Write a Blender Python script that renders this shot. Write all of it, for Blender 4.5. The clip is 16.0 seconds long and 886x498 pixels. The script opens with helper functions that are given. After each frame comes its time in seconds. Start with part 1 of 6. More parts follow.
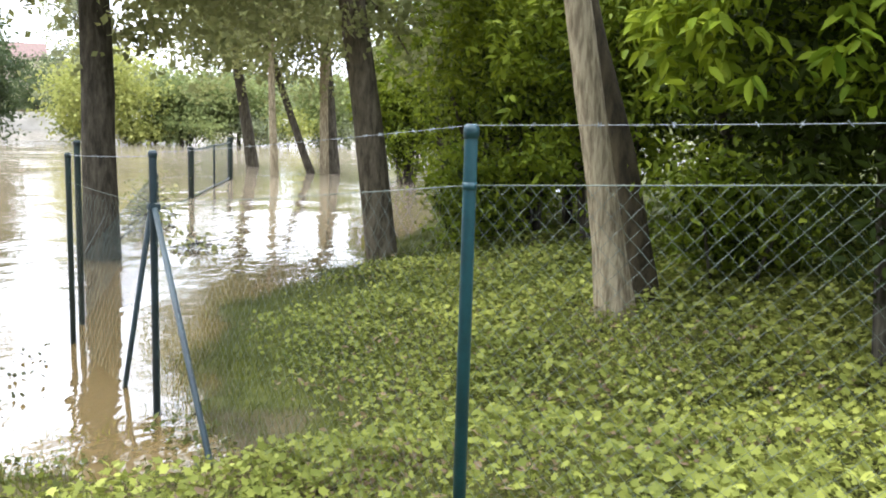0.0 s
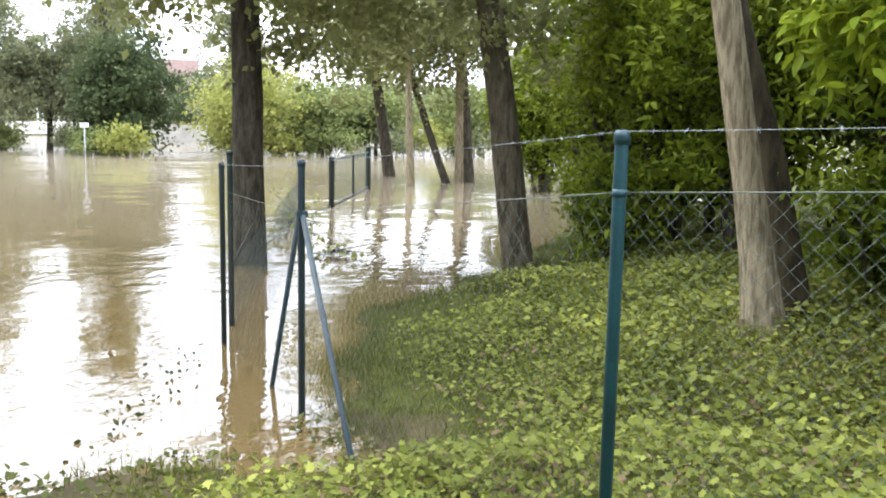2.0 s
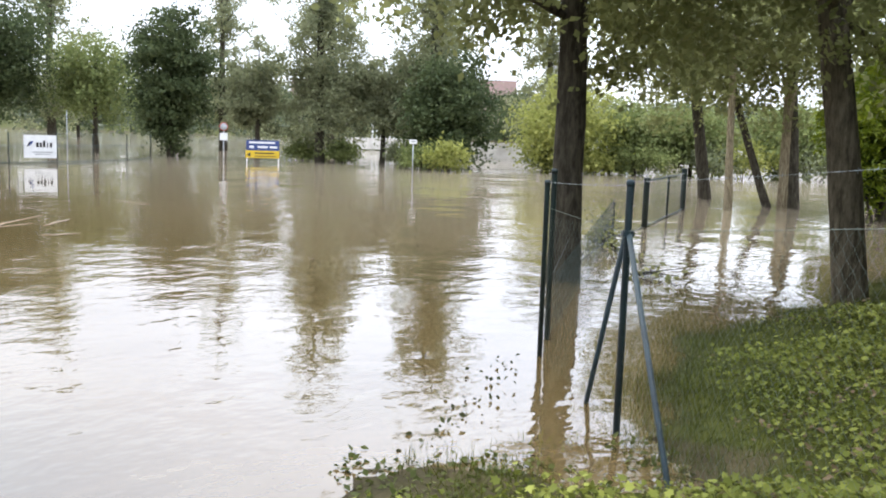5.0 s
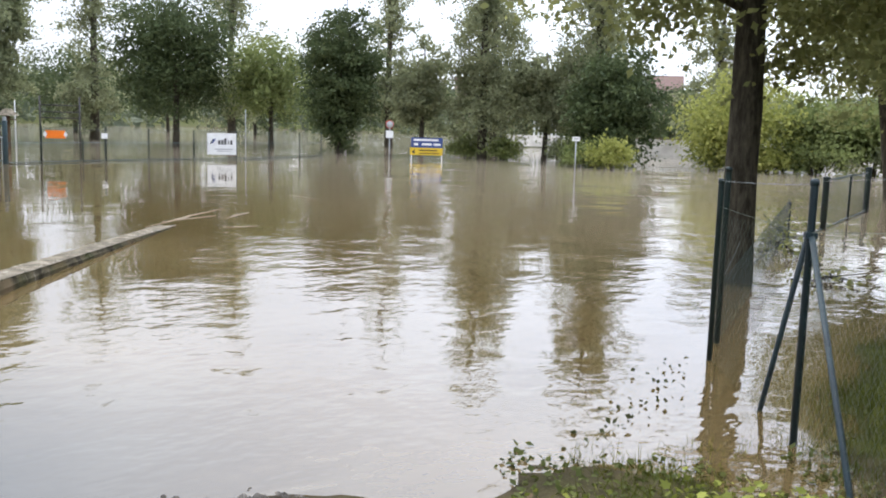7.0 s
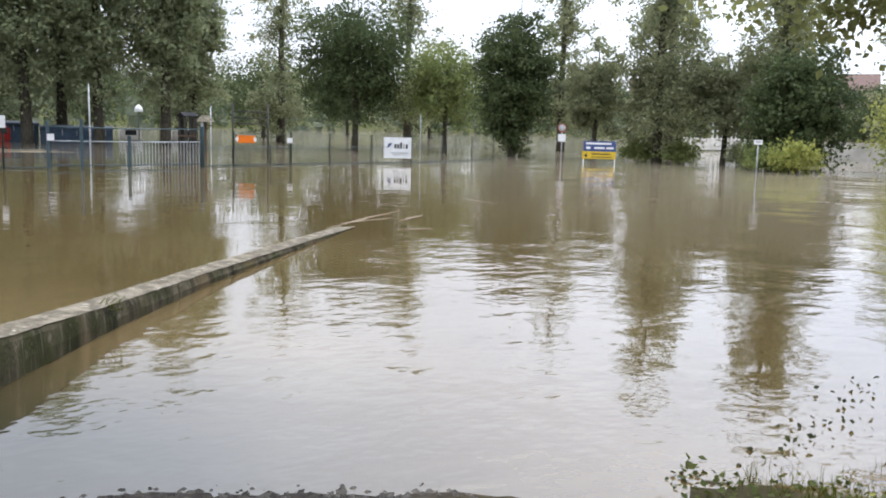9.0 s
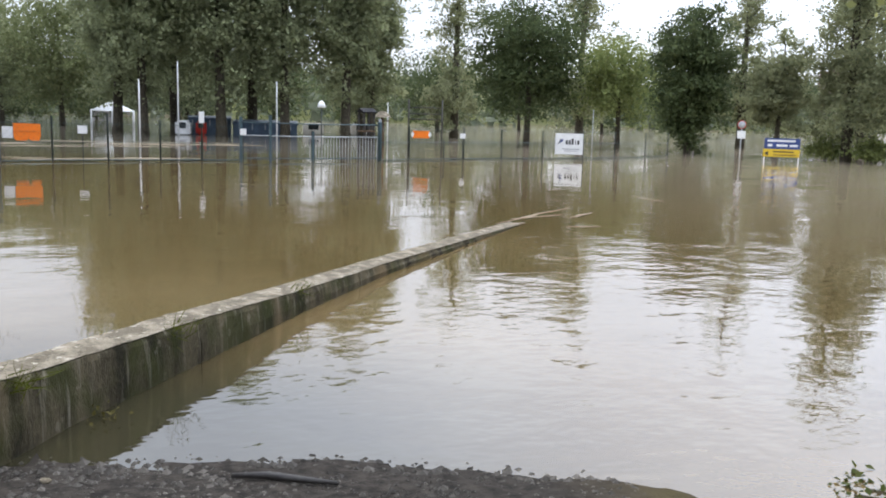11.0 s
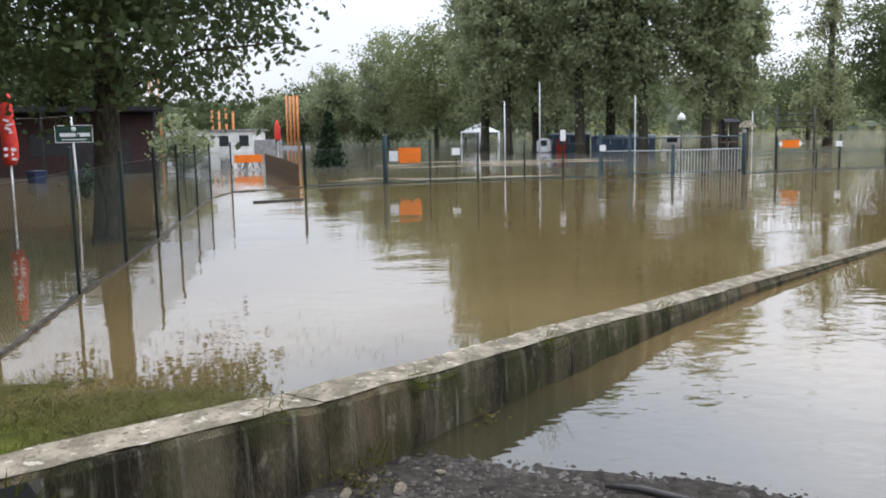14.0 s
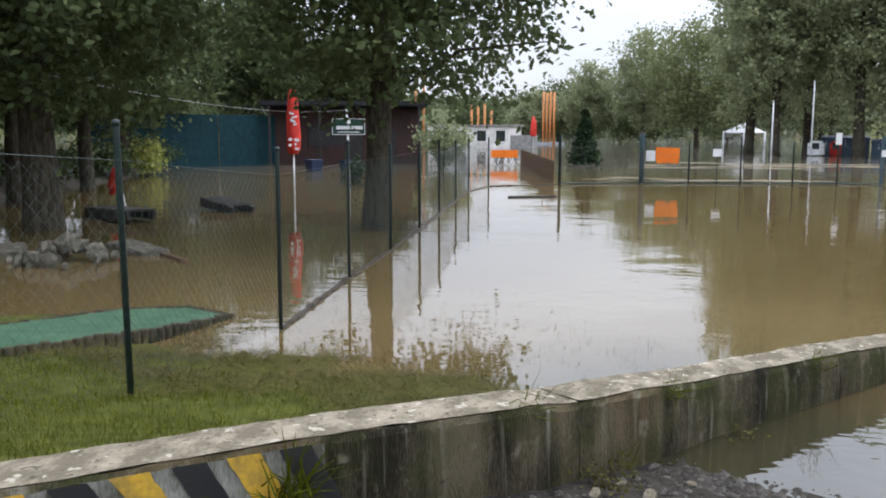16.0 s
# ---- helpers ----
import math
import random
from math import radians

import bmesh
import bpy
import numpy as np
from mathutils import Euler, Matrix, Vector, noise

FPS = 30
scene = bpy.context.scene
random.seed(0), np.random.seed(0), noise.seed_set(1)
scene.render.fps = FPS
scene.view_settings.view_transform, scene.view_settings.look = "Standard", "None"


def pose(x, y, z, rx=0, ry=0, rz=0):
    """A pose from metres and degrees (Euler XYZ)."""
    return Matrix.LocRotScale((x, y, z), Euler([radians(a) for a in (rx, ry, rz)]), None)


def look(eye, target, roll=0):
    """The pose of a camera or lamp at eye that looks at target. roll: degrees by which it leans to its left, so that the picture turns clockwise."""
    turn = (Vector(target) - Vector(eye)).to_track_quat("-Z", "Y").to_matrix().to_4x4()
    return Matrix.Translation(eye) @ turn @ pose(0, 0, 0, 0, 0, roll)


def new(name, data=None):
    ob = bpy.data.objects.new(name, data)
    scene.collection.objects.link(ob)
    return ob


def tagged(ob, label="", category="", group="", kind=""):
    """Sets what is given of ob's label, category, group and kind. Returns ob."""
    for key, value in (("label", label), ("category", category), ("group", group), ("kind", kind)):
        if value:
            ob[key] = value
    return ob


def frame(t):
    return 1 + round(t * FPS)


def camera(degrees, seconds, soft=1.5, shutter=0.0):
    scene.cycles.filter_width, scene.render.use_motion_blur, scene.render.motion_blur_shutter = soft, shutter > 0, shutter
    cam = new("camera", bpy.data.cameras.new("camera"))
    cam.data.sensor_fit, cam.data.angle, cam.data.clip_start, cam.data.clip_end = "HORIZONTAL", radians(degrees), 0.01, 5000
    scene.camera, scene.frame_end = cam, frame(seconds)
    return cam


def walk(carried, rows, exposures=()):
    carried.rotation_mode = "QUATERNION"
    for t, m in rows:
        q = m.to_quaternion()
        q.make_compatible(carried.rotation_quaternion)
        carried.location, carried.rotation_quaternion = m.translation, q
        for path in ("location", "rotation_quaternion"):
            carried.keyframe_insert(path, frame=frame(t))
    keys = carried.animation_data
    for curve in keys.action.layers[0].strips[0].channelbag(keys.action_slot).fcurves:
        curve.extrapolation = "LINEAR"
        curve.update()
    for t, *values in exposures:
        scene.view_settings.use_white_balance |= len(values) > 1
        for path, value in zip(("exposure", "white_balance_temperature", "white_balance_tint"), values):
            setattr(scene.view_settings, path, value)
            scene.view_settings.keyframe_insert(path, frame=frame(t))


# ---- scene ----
cam = camera(52.8, 16.0, soft=1.9)
PATH = [
    (0, (0.768, 0.27, 1.963), (0.459, 2.224, 1.674), 1.7),
    (0.5, (0.749, 0.274, 1.96), (0.377, 2.218, 1.675), 1.4),
    (1, (0.747, 0.266, 1.959), (0.301, 2.195, 1.681), 1.3),
    (1.5, (0.742, 0.261, 1.959), (0.238, 2.178, 1.688), 1.2),
    (2, (0.721, 0.255, 1.955), (0.124, 2.144, 1.679), 1.1),
    (2.5, (0.719, 0.209, 1.965), (0.038, 2.071, 1.703), 1.6),
    (3, (0.688, 0.203, 1.962), (-0.081, 2.031, 1.704), 1.3),
    (3.5, (0.687, 0.191, 1.964), (-0.176, 1.976, 1.698), 1.7),
    (4, (0.659, 0.184, 1.965), (-0.321, 1.908, 1.706), 1.7),
    (4.5, (0.651, 0.172, 1.961), (-0.446, 1.826, 1.712), 1.2),
    (4.7, (0.644, 0.155, 1.956), (-0.496, 1.779, 1.707), 1.5),
    (6.8, (0.613, 0.069, 1.957), (-0.817, 1.441, 1.691), 1.6),
    (7, (0.608, 0.067, 1.956), (-0.849, 1.41, 1.688), 1.7),
    (7.5, (0.597, 0.065, 1.962), (-0.928, 1.328, 1.686), 1.7),
    (8, (0.592, 0.049, 1.961), (-1.007, 1.22, 1.693), 1.4),
    (8.5, (0.603, 0.024, 1.971), (-1.032, 1.142, 1.698), 1.4),
    (9, (0.651, 0.005, 1.982), (-1.034, 1.047, 1.711), 1.4),
    (11.3, (0.961, -0.187, 2.055), (-0.914, 0.449, 1.772), 1.4),
    (11.5, (0.964, -0.205, 2.059), (-0.928, 0.383, 1.784), 1.3),
    (12, (0.967, -0.246, 2.056), (-0.947, 0.258, 1.774), 1.2),
    (12.5, (0.993, -0.236, 2.076), (-0.95, 0.15, 1.797), 0.5),
    (13, (1.038, -0.246, 2.087), (-0.925, 0.038, 1.826), -0.1),
    (13.5, (1.036, -0.284, 2.081), (-0.941, -0.146, 1.814), -0.8),
    (14, (1.091, -0.293, 2.1), (-0.89, -0.358, 1.836), -1.1),
    (14.5, (1.156, -0.307, 2.122), (-0.817, -0.514, 1.867), -1.1),
    (15, (1.195, -0.322, 2.134), (-0.763, -0.634, 1.871), -0.8),
    (15.5, (1.202, -0.325, 2.138), (-0.728, -0.783, 1.881), -0.7),
    (16, (1.203, -0.361, 2.139), (-0.684, -0.968, 1.872), 0.1),
]
EXPOSURES = [(0, 1.2), (2, 1.12), (3.2, 0.85), (4.7, 0.5), (6.8, 0.2), (9, 0.08), (12, 0.1), (14, 0.1), (16, 0.1)]
walk(cam, [(t, look(e, g, r)) for t, e, g, r in PATH], exposures=EXPOSURES)

# ---- world and light ----
world = bpy.data.worlds.new("overcast_sky")
scene.world = world
world.use_nodes = True
wn, wl = world.node_tree.nodes, world.node_tree.links
wn.clear()
w_out = wn.new("ShaderNodeOutputWorld")
w_bg = wn.new("ShaderNodeBackground")
w_sky = wn.new("ShaderNodeTexSky")
w_sky.sky_type = "NISHITA"
w_sky.sun_disc = False
w_sky.sun_elevation = radians(38)
w_sky.sun_rotation = radians(-60)
w_mix = wn.new("ShaderNodeMixRGB")
w_mix.inputs[0].default_value = 0.88
w_cloud = wn.new("ShaderNodeTexNoise")
w_cloud.inputs["Scale"].default_value = 2.2
w_cloud.inputs["Detail"].default_value = 5
w_ramp = wn.new("ShaderNodeValToRGB")
w_ramp.color_ramp.elements[0].position = 0.35
w_ramp.color_ramp.elements[0].color = (7.3, 7.85, 9.4, 1)
w_ramp.color_ramp.elements[1].position = 0.65
w_ramp.color_ramp.elements[1].color = (9.8, 10.45, 11.9, 1)
w_map = wn.new("ShaderNodeMapping")
w_map.inputs["Scale"].default_value = (1, 1, 2.5)
w_tc = wn.new("ShaderNodeTexCoord")
wl.new(w_tc.outputs["Generated"], w_map.inputs[0])
wl.new(w_map.outputs[0], w_cloud.inputs["Vector"])
wl.new(w_cloud.outputs["Fac"], w_ramp.inputs[0])
wl.new(w_sky.outputs[0], w_mix.inputs[1])
wl.new(w_ramp.outputs[0], w_mix.inputs[2])
# an overcast sky is brightest overhead
w_sep = wn.new("ShaderNodeSeparateXYZ")
w_lum = wn.new("ShaderNodeMath")
w_lum.operation = "MULTIPLY_ADD"
w_lum.inputs[1].default_value, w_lum.inputs[2].default_value = 3.0, 0.78
w_lum.use_clamp = False
w_up = wn.new("ShaderNodeMath")
w_up.operation = "MAXIMUM"
w_up.inputs[1].default_value = 0.0
w_scale = wn.new("ShaderNodeVectorMath")
w_scale.operation = "SCALE"
wl.new(w_tc.outputs["Generated"], w_sep.inputs[0])
wl.new(w_sep.outputs[2], w_up.inputs[0])
wl.new(w_up.outputs[0], w_lum.inputs[0])
wl.new(w_mix.outputs[0], w_scale.inputs[0])
wl.new(w_lum.outputs[0], w_scale.inputs["Scale"])
# broad glow on the side of the hidden sun
w_dot = wn.new("ShaderNodeVectorMath")
w_dot.operation = "DOT_PRODUCT"
w_dot.inputs[1].default_value = (-0.28, 0.84, 0.46)
w_pos = wn.new("ShaderNodeMath")
w_pos.operation = "MAXIMUM"
w_pos.inputs[1].default_value = 0.0
w_pow = wn.new("ShaderNodeMath")
w_pow.operation = "POWER"
w_pow.inputs[1].default_value = 3.0
w_glow = wn.new("ShaderNodeMath")
w_glow.operation = "MULTIPLY_ADD"
w_glow.inputs[1].default_value, w_glow.inputs[2].default_value = 0.75, 0.95
w_scale2 = wn.new("ShaderNodeVectorMath")
w_scale2.operation = "SCALE"
wl.new(w_tc.outputs["Generated"], w_dot.inputs[0])
wl.new(w_dot.outputs["Value"], w_pos.inputs[0])
wl.new(w_pos.outputs[0], w_pow.inputs[0])
wl.new(w_pow.outputs[0], w_glow.inputs[0])
wl.new(w_scale.outputs[0], w_scale2.inputs[0])
wl.new(w_glow.outputs[0], w_scale2.inputs["Scale"])
wl.new(w_scale2.outputs[0], w_bg.inputs[0])
w_bg.inputs[1].default_value = 0.1
wl.new(w_bg.outputs[0], w_out.inputs[0])

sun = new("sun", bpy.data.lights.new("sun", "SUN"))
sun.data.energy = 0.95
sun.data.angle = radians(14)
sun.data.color = (1.0, 0.95, 0.86)
sun.matrix_world = look((-34, 10, 46), (0, 0, 0))

# ---- materials ----
def mat(name, a, b=None, rough=0.8, scale=6.0, bump=0.2, fine=60.0, metal=0.0, stretch=(1, 1, 1), spread=(0.35, 0.7)):
    """A node material with two scales of variation between the colours a and b, and a bump of the fine one."""
    b = b or tuple(c * 0.6 for c in a)
    m = bpy.data.materials.new(name)
    m.use_nodes = True
    n, l = m.node_tree.nodes, m.node_tree.links
    p = n["Principled BSDF"]
    tc = n.new("ShaderNodeTexCoord")
    mp = n.new("ShaderNodeMapping")
    mp.inputs["Scale"].default_value = stretch
    l.new(tc.outputs["Object"], mp.inputs[0])
    big, small = n.new("ShaderNodeTexNoise"), n.new("ShaderNodeTexNoise")
    for node, s, d in ((big, scale, 4), (small, fine, 3)):
        node.inputs["Scale"].default_value = s
        node.inputs["Detail"].default_value = d
        l.new(mp.outputs[0], node.inputs["Vector"])
    add = n.new("ShaderNodeMath")
    add.operation = "MULTIPLY_ADD"
    add.inputs[1].default_value = 0.35
    l.new(small.outputs["Fac"], add.inputs[0])
    l.new(big.outputs["Fac"], add.inputs[2])
    sub = n.new("ShaderNodeMath")
    sub.operation = "SUBTRACT"
    sub.inputs[1].default_value = 0.175
    l.new(add.outputs[0], sub.inputs[0])
    ramp = n.new("ShaderNodeValToRGB")
    ramp.color_ramp.elements[0].position, ramp.color_ramp.elements[1].position = spread
    ramp.color_ramp.elements[0].color = (*b, 1)
    ramp.color_ramp.elements[1].color = (*a, 1)
    l.new(sub.outputs[0], ramp.inputs[0])
    l.new(ramp.outputs[0], p.inputs["Base Color"])
    p.inputs["Roughness"].default_value = rough
    p.inputs["Metallic"].default_value = metal
    p.inputs["Specular IOR Level"].default_value = 0.12 if rough > 0.8 else 0.45
    if bump:
        bp = n.new("ShaderNodeBump")
        bp.inputs["Strength"].default_value = bump
        bp.inputs["Distance"].default_value = 0.02
        l.new(small.outputs["Fac"], bp.inputs["Height"])
        l.new(bp.outputs[0], p.inputs["Normal"])
    return m


def leaf_mat(name, dark, light, through_light=0.35, rough=0.5):
    """Leaves: each one its own tone between two greens, with light passing through."""
    m = bpy.data.materials.new(name)
    m.use_nodes = True
    n, l = m.node_tree.nodes, m.node_tree.links
    p, out = n["Principled BSDF"], n["Material Output"]
    geo = n.new("ShaderNodeNewGeometry")
    ramp = n.new("ShaderNodeValToRGB")
    ramp.color_ramp.elements[0].color = (*dark, 1)
    ramp.color_ramp.elements[1].color = (*light, 1)
    e = ramp.color_ramp.elements.new(0.7)
    e.color = (*[(x + y) / 2 for x, y in zip(dark, light)], 1)
    tc = n.new("ShaderNodeTexCoord")
    nz = n.new("ShaderNodeTexNoise")
    nz.inputs["Scale"].default_value = 0.7
    l.new(tc.outputs["Object"], nz.inputs["Vector"])
    av = n.new("ShaderNodeMath")
    av.operation = "MULTIPLY_ADD"
    av.inputs[1].default_value = 0.6
    l.new(geo.outputs["Random Per Island"], av.inputs[0])
    sc = n.new("ShaderNodeMath")
    sc.operation = "MULTIPLY_ADD"
    sc.inputs[1].default_value = 1.2
    sc.inputs[2].default_value = -0.4
    l.new(nz.outputs["Fac"], sc.inputs[0])
    l.new(sc.outputs[0], av.inputs[2])
    l.new(av.outputs[0], ramp.inputs[0])
    l.new(ramp.outputs[0], p.inputs["Base Color"])
    p.inputs["Roughness"].default_value = rough
    p.inputs["Specular IOR Level"].default_value = 0.07
    tr = n.new("ShaderNodeBsdfTranslucent")
    hs = n.new("ShaderNodeHueSaturation")
    hs.inputs["Value"].default_value = 1.3
    l.new(ramp.outputs[0], hs.inputs["Color"])
    l.new(hs.outputs[0], tr.inputs[0])
    mx = n.new("ShaderNodeMixShader")
    mx.inputs[0].default_value = through_light
    l.new(p.outputs[0], mx.inputs[1])
    l.new(tr.outputs[0], mx.inputs[2])
    l.new(mx.outputs[0], out.inputs[0])
    return m


def water_mat():
    m = bpy.data.materials.new("flood_water")
    m.use_nodes = True
    n, l = m.node_tree.nodes, m.node_tree.links
    p = n["Principled BSDF"]
    tc = n.new("ShaderNodeTexCoord")
    mud = n.new("ShaderNodeTexNoise")
    mud.inputs["Scale"].default_value = 0.25
    mud.inputs["Detail"].default_value = 4
    l.new(tc.outputs["Object"], mud.inputs["Vector"])
    ramp = n.new("ShaderNodeValToRGB")
    ramp.color_ramp.elements[0].position, ramp.color_ramp.elements[1].position = 0.3, 0.7
    ramp.color_ramp.elements[0].color = (0.094, 0.065, 0.026, 1)
    ramp.color_ramp.elements[1].color = (0.126, 0.089, 0.04, 1)
    l.new(mud.outputs["Fac"], ramp.inputs[0])
    # beyond the park fence runs silty, broken river; sky reflection put into its colour
    far = n.new("ShaderNodeVectorMath")
    far.operation = "DOT_PRODUCT"
    far.inputs[1].default_value = (-1.0, -0.12, 0)
    l.new(tc.outputs["Object"], far.inputs[0])
    run = n.new("ShaderNodeMapRange")
    run.inputs[1].default_value, run.inputs[2].default_value = 36.0, 48.0
    l.new(far.outputs["Value"], run.inputs[0])
    silt = n.new("ShaderNodeMixRGB")
    silt.inputs[2].default_value = (0.12, 0.104, 0.078, 1)
    l.new(run.outputs[0], silt.inputs[0])
    l.new(ramp.outputs[0], silt.inputs[1])
    # open river paler with distance: silt, and sky reflection put into the colour
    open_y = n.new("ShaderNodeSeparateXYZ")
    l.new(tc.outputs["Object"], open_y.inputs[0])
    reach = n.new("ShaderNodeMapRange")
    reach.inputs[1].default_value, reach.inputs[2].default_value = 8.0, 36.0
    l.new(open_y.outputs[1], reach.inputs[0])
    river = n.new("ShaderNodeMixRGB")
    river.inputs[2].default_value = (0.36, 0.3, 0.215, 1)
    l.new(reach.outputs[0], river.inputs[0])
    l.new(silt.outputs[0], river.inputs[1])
    # road end darkened: muddy bed, and the wall's dark reflection put into the colour
    near = n.new("ShaderNodeVectorMath")
    near.operation = "DISTANCE"
    near.inputs[1].default_value = (-4.0, -0.2, 0)
    l.new(tc.outputs["Object"], near.inputs[0])
    shoal = n.new("ShaderNodeMapRange")
    shoal.inputs[1].default_value, shoal.inputs[2].default_value = 1.6, 4.2
    l.new(near.outputs["Value"], shoal.inputs[0])
    bed_and_reflection = n.new("ShaderNodeMixRGB")
    bed_and_reflection.inputs[1].default_value = (0.03, 0.027, 0.014, 1)
    l.new(shoal.outputs[0], bed_and_reflection.inputs[0])
    l.new(river.outputs[0], bed_and_reflection.inputs[2])
    l.new(bed_and_reflection.outputs[0], p.inputs["Base Color"])
    calm = n.new("ShaderNodeMapRange")
    calm.inputs[3].default_value, calm.inputs[4].default_value = 0.02, 0.06
    l.new(run.outputs[0], calm.inputs[0])
    l.new(calm.outputs[0], p.inputs["Roughness"])
    p.inputs["IOR"].default_value = 1.62
    # ripples in patches: calm stretches between rippled ones
    heights = []
    for scale, stretch, depth in ((1.1, (1.0, 0.8, 1), 0.02), (4.5, (1.0, 0.7, 1), 0.0078), (18.0, (1, 0.8, 1), 0.0006)):
        mp = n.new("ShaderNodeMapping")
        mp.inputs["Scale"].default_value = stretch
        mp.inputs["Rotation"].default_value = (0, 0, 0.9)
        l.new(tc.outputs["Object"], mp.inputs[0])
        nz = n.new("ShaderNodeTexNoise")
        nz.inputs["Scale"].default_value = scale
        nz.inputs["Detail"].default_value = 2
        l.new(mp.outputs[0], nz.inputs["Vector"])
        mu = n.new("ShaderNodeMath")
        mu.operation = "MULTIPLY"
        mu.inputs[1].default_value = depth
        l.new(nz.outputs["Fac"], mu.inputs[0])
        heights.append(mu)
    s1, s2 = n.new("ShaderNodeMath"), n.new("ShaderNodeMath")
    l.new(heights[0].outputs[0], s1.inputs[0])
    l.new(heights[1].outputs[0], s1.inputs[1])
    l.new(s1.outputs[0], s2.inputs[0])
    l.new(heights[2].outputs[0], s2.inputs[1])
    patch = n.new("ShaderNodeTexNoise")
    patch.inputs["Scale"].default_value = 0.22
    patch.inputs["Detail"].default_value = 2
    l.new(tc.outputs["Object"], patch.inputs["Vector"])
    pr = n.new("ShaderNodeMapRange")
    pr.inputs[1].default_value, pr.inputs[2].default_value = 0.38, 0.62
    pr.inputs[3].default_value, pr.inputs[4].default_value = 0.16, 1.0
    l.new(patch.outputs["Fac"], pr.inputs[0])
    fin = n.new("ShaderNodeMath")
    fin.operation = "MULTIPLY"
    l.new(s2.outputs[0], fin.inputs[0])
    l.new(pr.outputs[0], fin.inputs[1])
    # the drowned park behind the fence lies in the lee: flatter
    lee = n.new("ShaderNodeMapRange")
    lee.inputs[3].default_value, lee.inputs[4].default_value = 1.0, 1.1
    l.new(run.outputs[0], lee.inputs[0])
    side = n.new("ShaderNodeVectorMath")
    side.operation = "DOT_PRODUCT"
    side.inputs[1].default_value = (0.626, 0.78, 0)
    l.new(tc.outputs["Object"], side.inputs[0])
    stir = n.new("ShaderNodeMapRange")
    stir.inputs[1].default_value, stir.inputs[2].default_value = -4.3, 1.0
    stir.inputs[3].default_value, stir.inputs[4].default_value = 0.6, 1.7
    l.new(side.outputs["Value"], stir.inputs[0])
    wake = n.new("ShaderNodeMath")
    wake.operation = "MULTIPLY"
    l.new(fin.outputs[0], wake.inputs[0])
    l.new(stir.outputs[0], wake.inputs[1])
    flat = n.new("ShaderNodeMath")
    flat.operation = "MULTIPLY"
    l.new(wake.outputs[0], flat.inputs[0])
    l.new(lee.outputs[0], flat.inputs[1])
    bp = n.new("ShaderNodeBump")
    bp.inputs["Strength"].default_value = 1.0
    bp.inputs["Distance"].default_value = 1.0
    l.new(flat.outputs[0], bp.inputs["Height"])
    l.new(bp.outputs[0], p.inputs["Normal"])
    return m


def ground_mat():
    """Earth, grass and gravel, told apart by the painted zones 'gravel' and 'grass' of the sheet."""
    m = mat("ground_soil", (0.075, 0.055, 0.032), (0.032, 0.024, 0.014), 0.95, 1.5, 0.6, 40)
    n, l = m.node_tree.nodes, m.node_tree.links
    p = n["Principled BSDF"]
    soil = p.inputs["Base Color"].links[0].from_socket
    tc = n.new("ShaderNodeTexCoord")
    def tone(scale, a, b):
        nz = n.new("ShaderNodeTexNoise")
        nz.inputs["Scale"].default_value = scale
        nz.inputs["Detail"].default_value = 5
        l.new(tc.outputs["Object"], nz.inputs["Vector"])
        r = n.new("ShaderNodeValToRGB")
        r.color_ramp.elements[0].position, r.color_ramp.elements[1].position = 0.35, 0.68
        r.color_ramp.elements[0].color, r.color_ramp.elements[1].color = (*a, 1), (*b, 1)
        l.new(nz.outputs["Fac"], r.inputs[0])
        return r.outputs[0]
    last = soil
    for zone, colour in (("grass", tone(7, (0.034, 0.039, 0.006), (0.07, 0.075, 0.013))), ("gravel", tone(14, (0.013, 0.011, 0.009), (0.042, 0.036, 0.029)))):
        at = n.new("ShaderNodeAttribute")
        at.attribute_name = zone
        mx = n.new("ShaderNodeMixRGB")
        l.new(at.outputs["Fac"], mx.inputs[0])
        l.new(last, mx.inputs[1])
        l.new(colour, mx.inputs[2])
        last = mx.outputs[0]
    l.new(last, p.inputs["Base Color"])
    return m


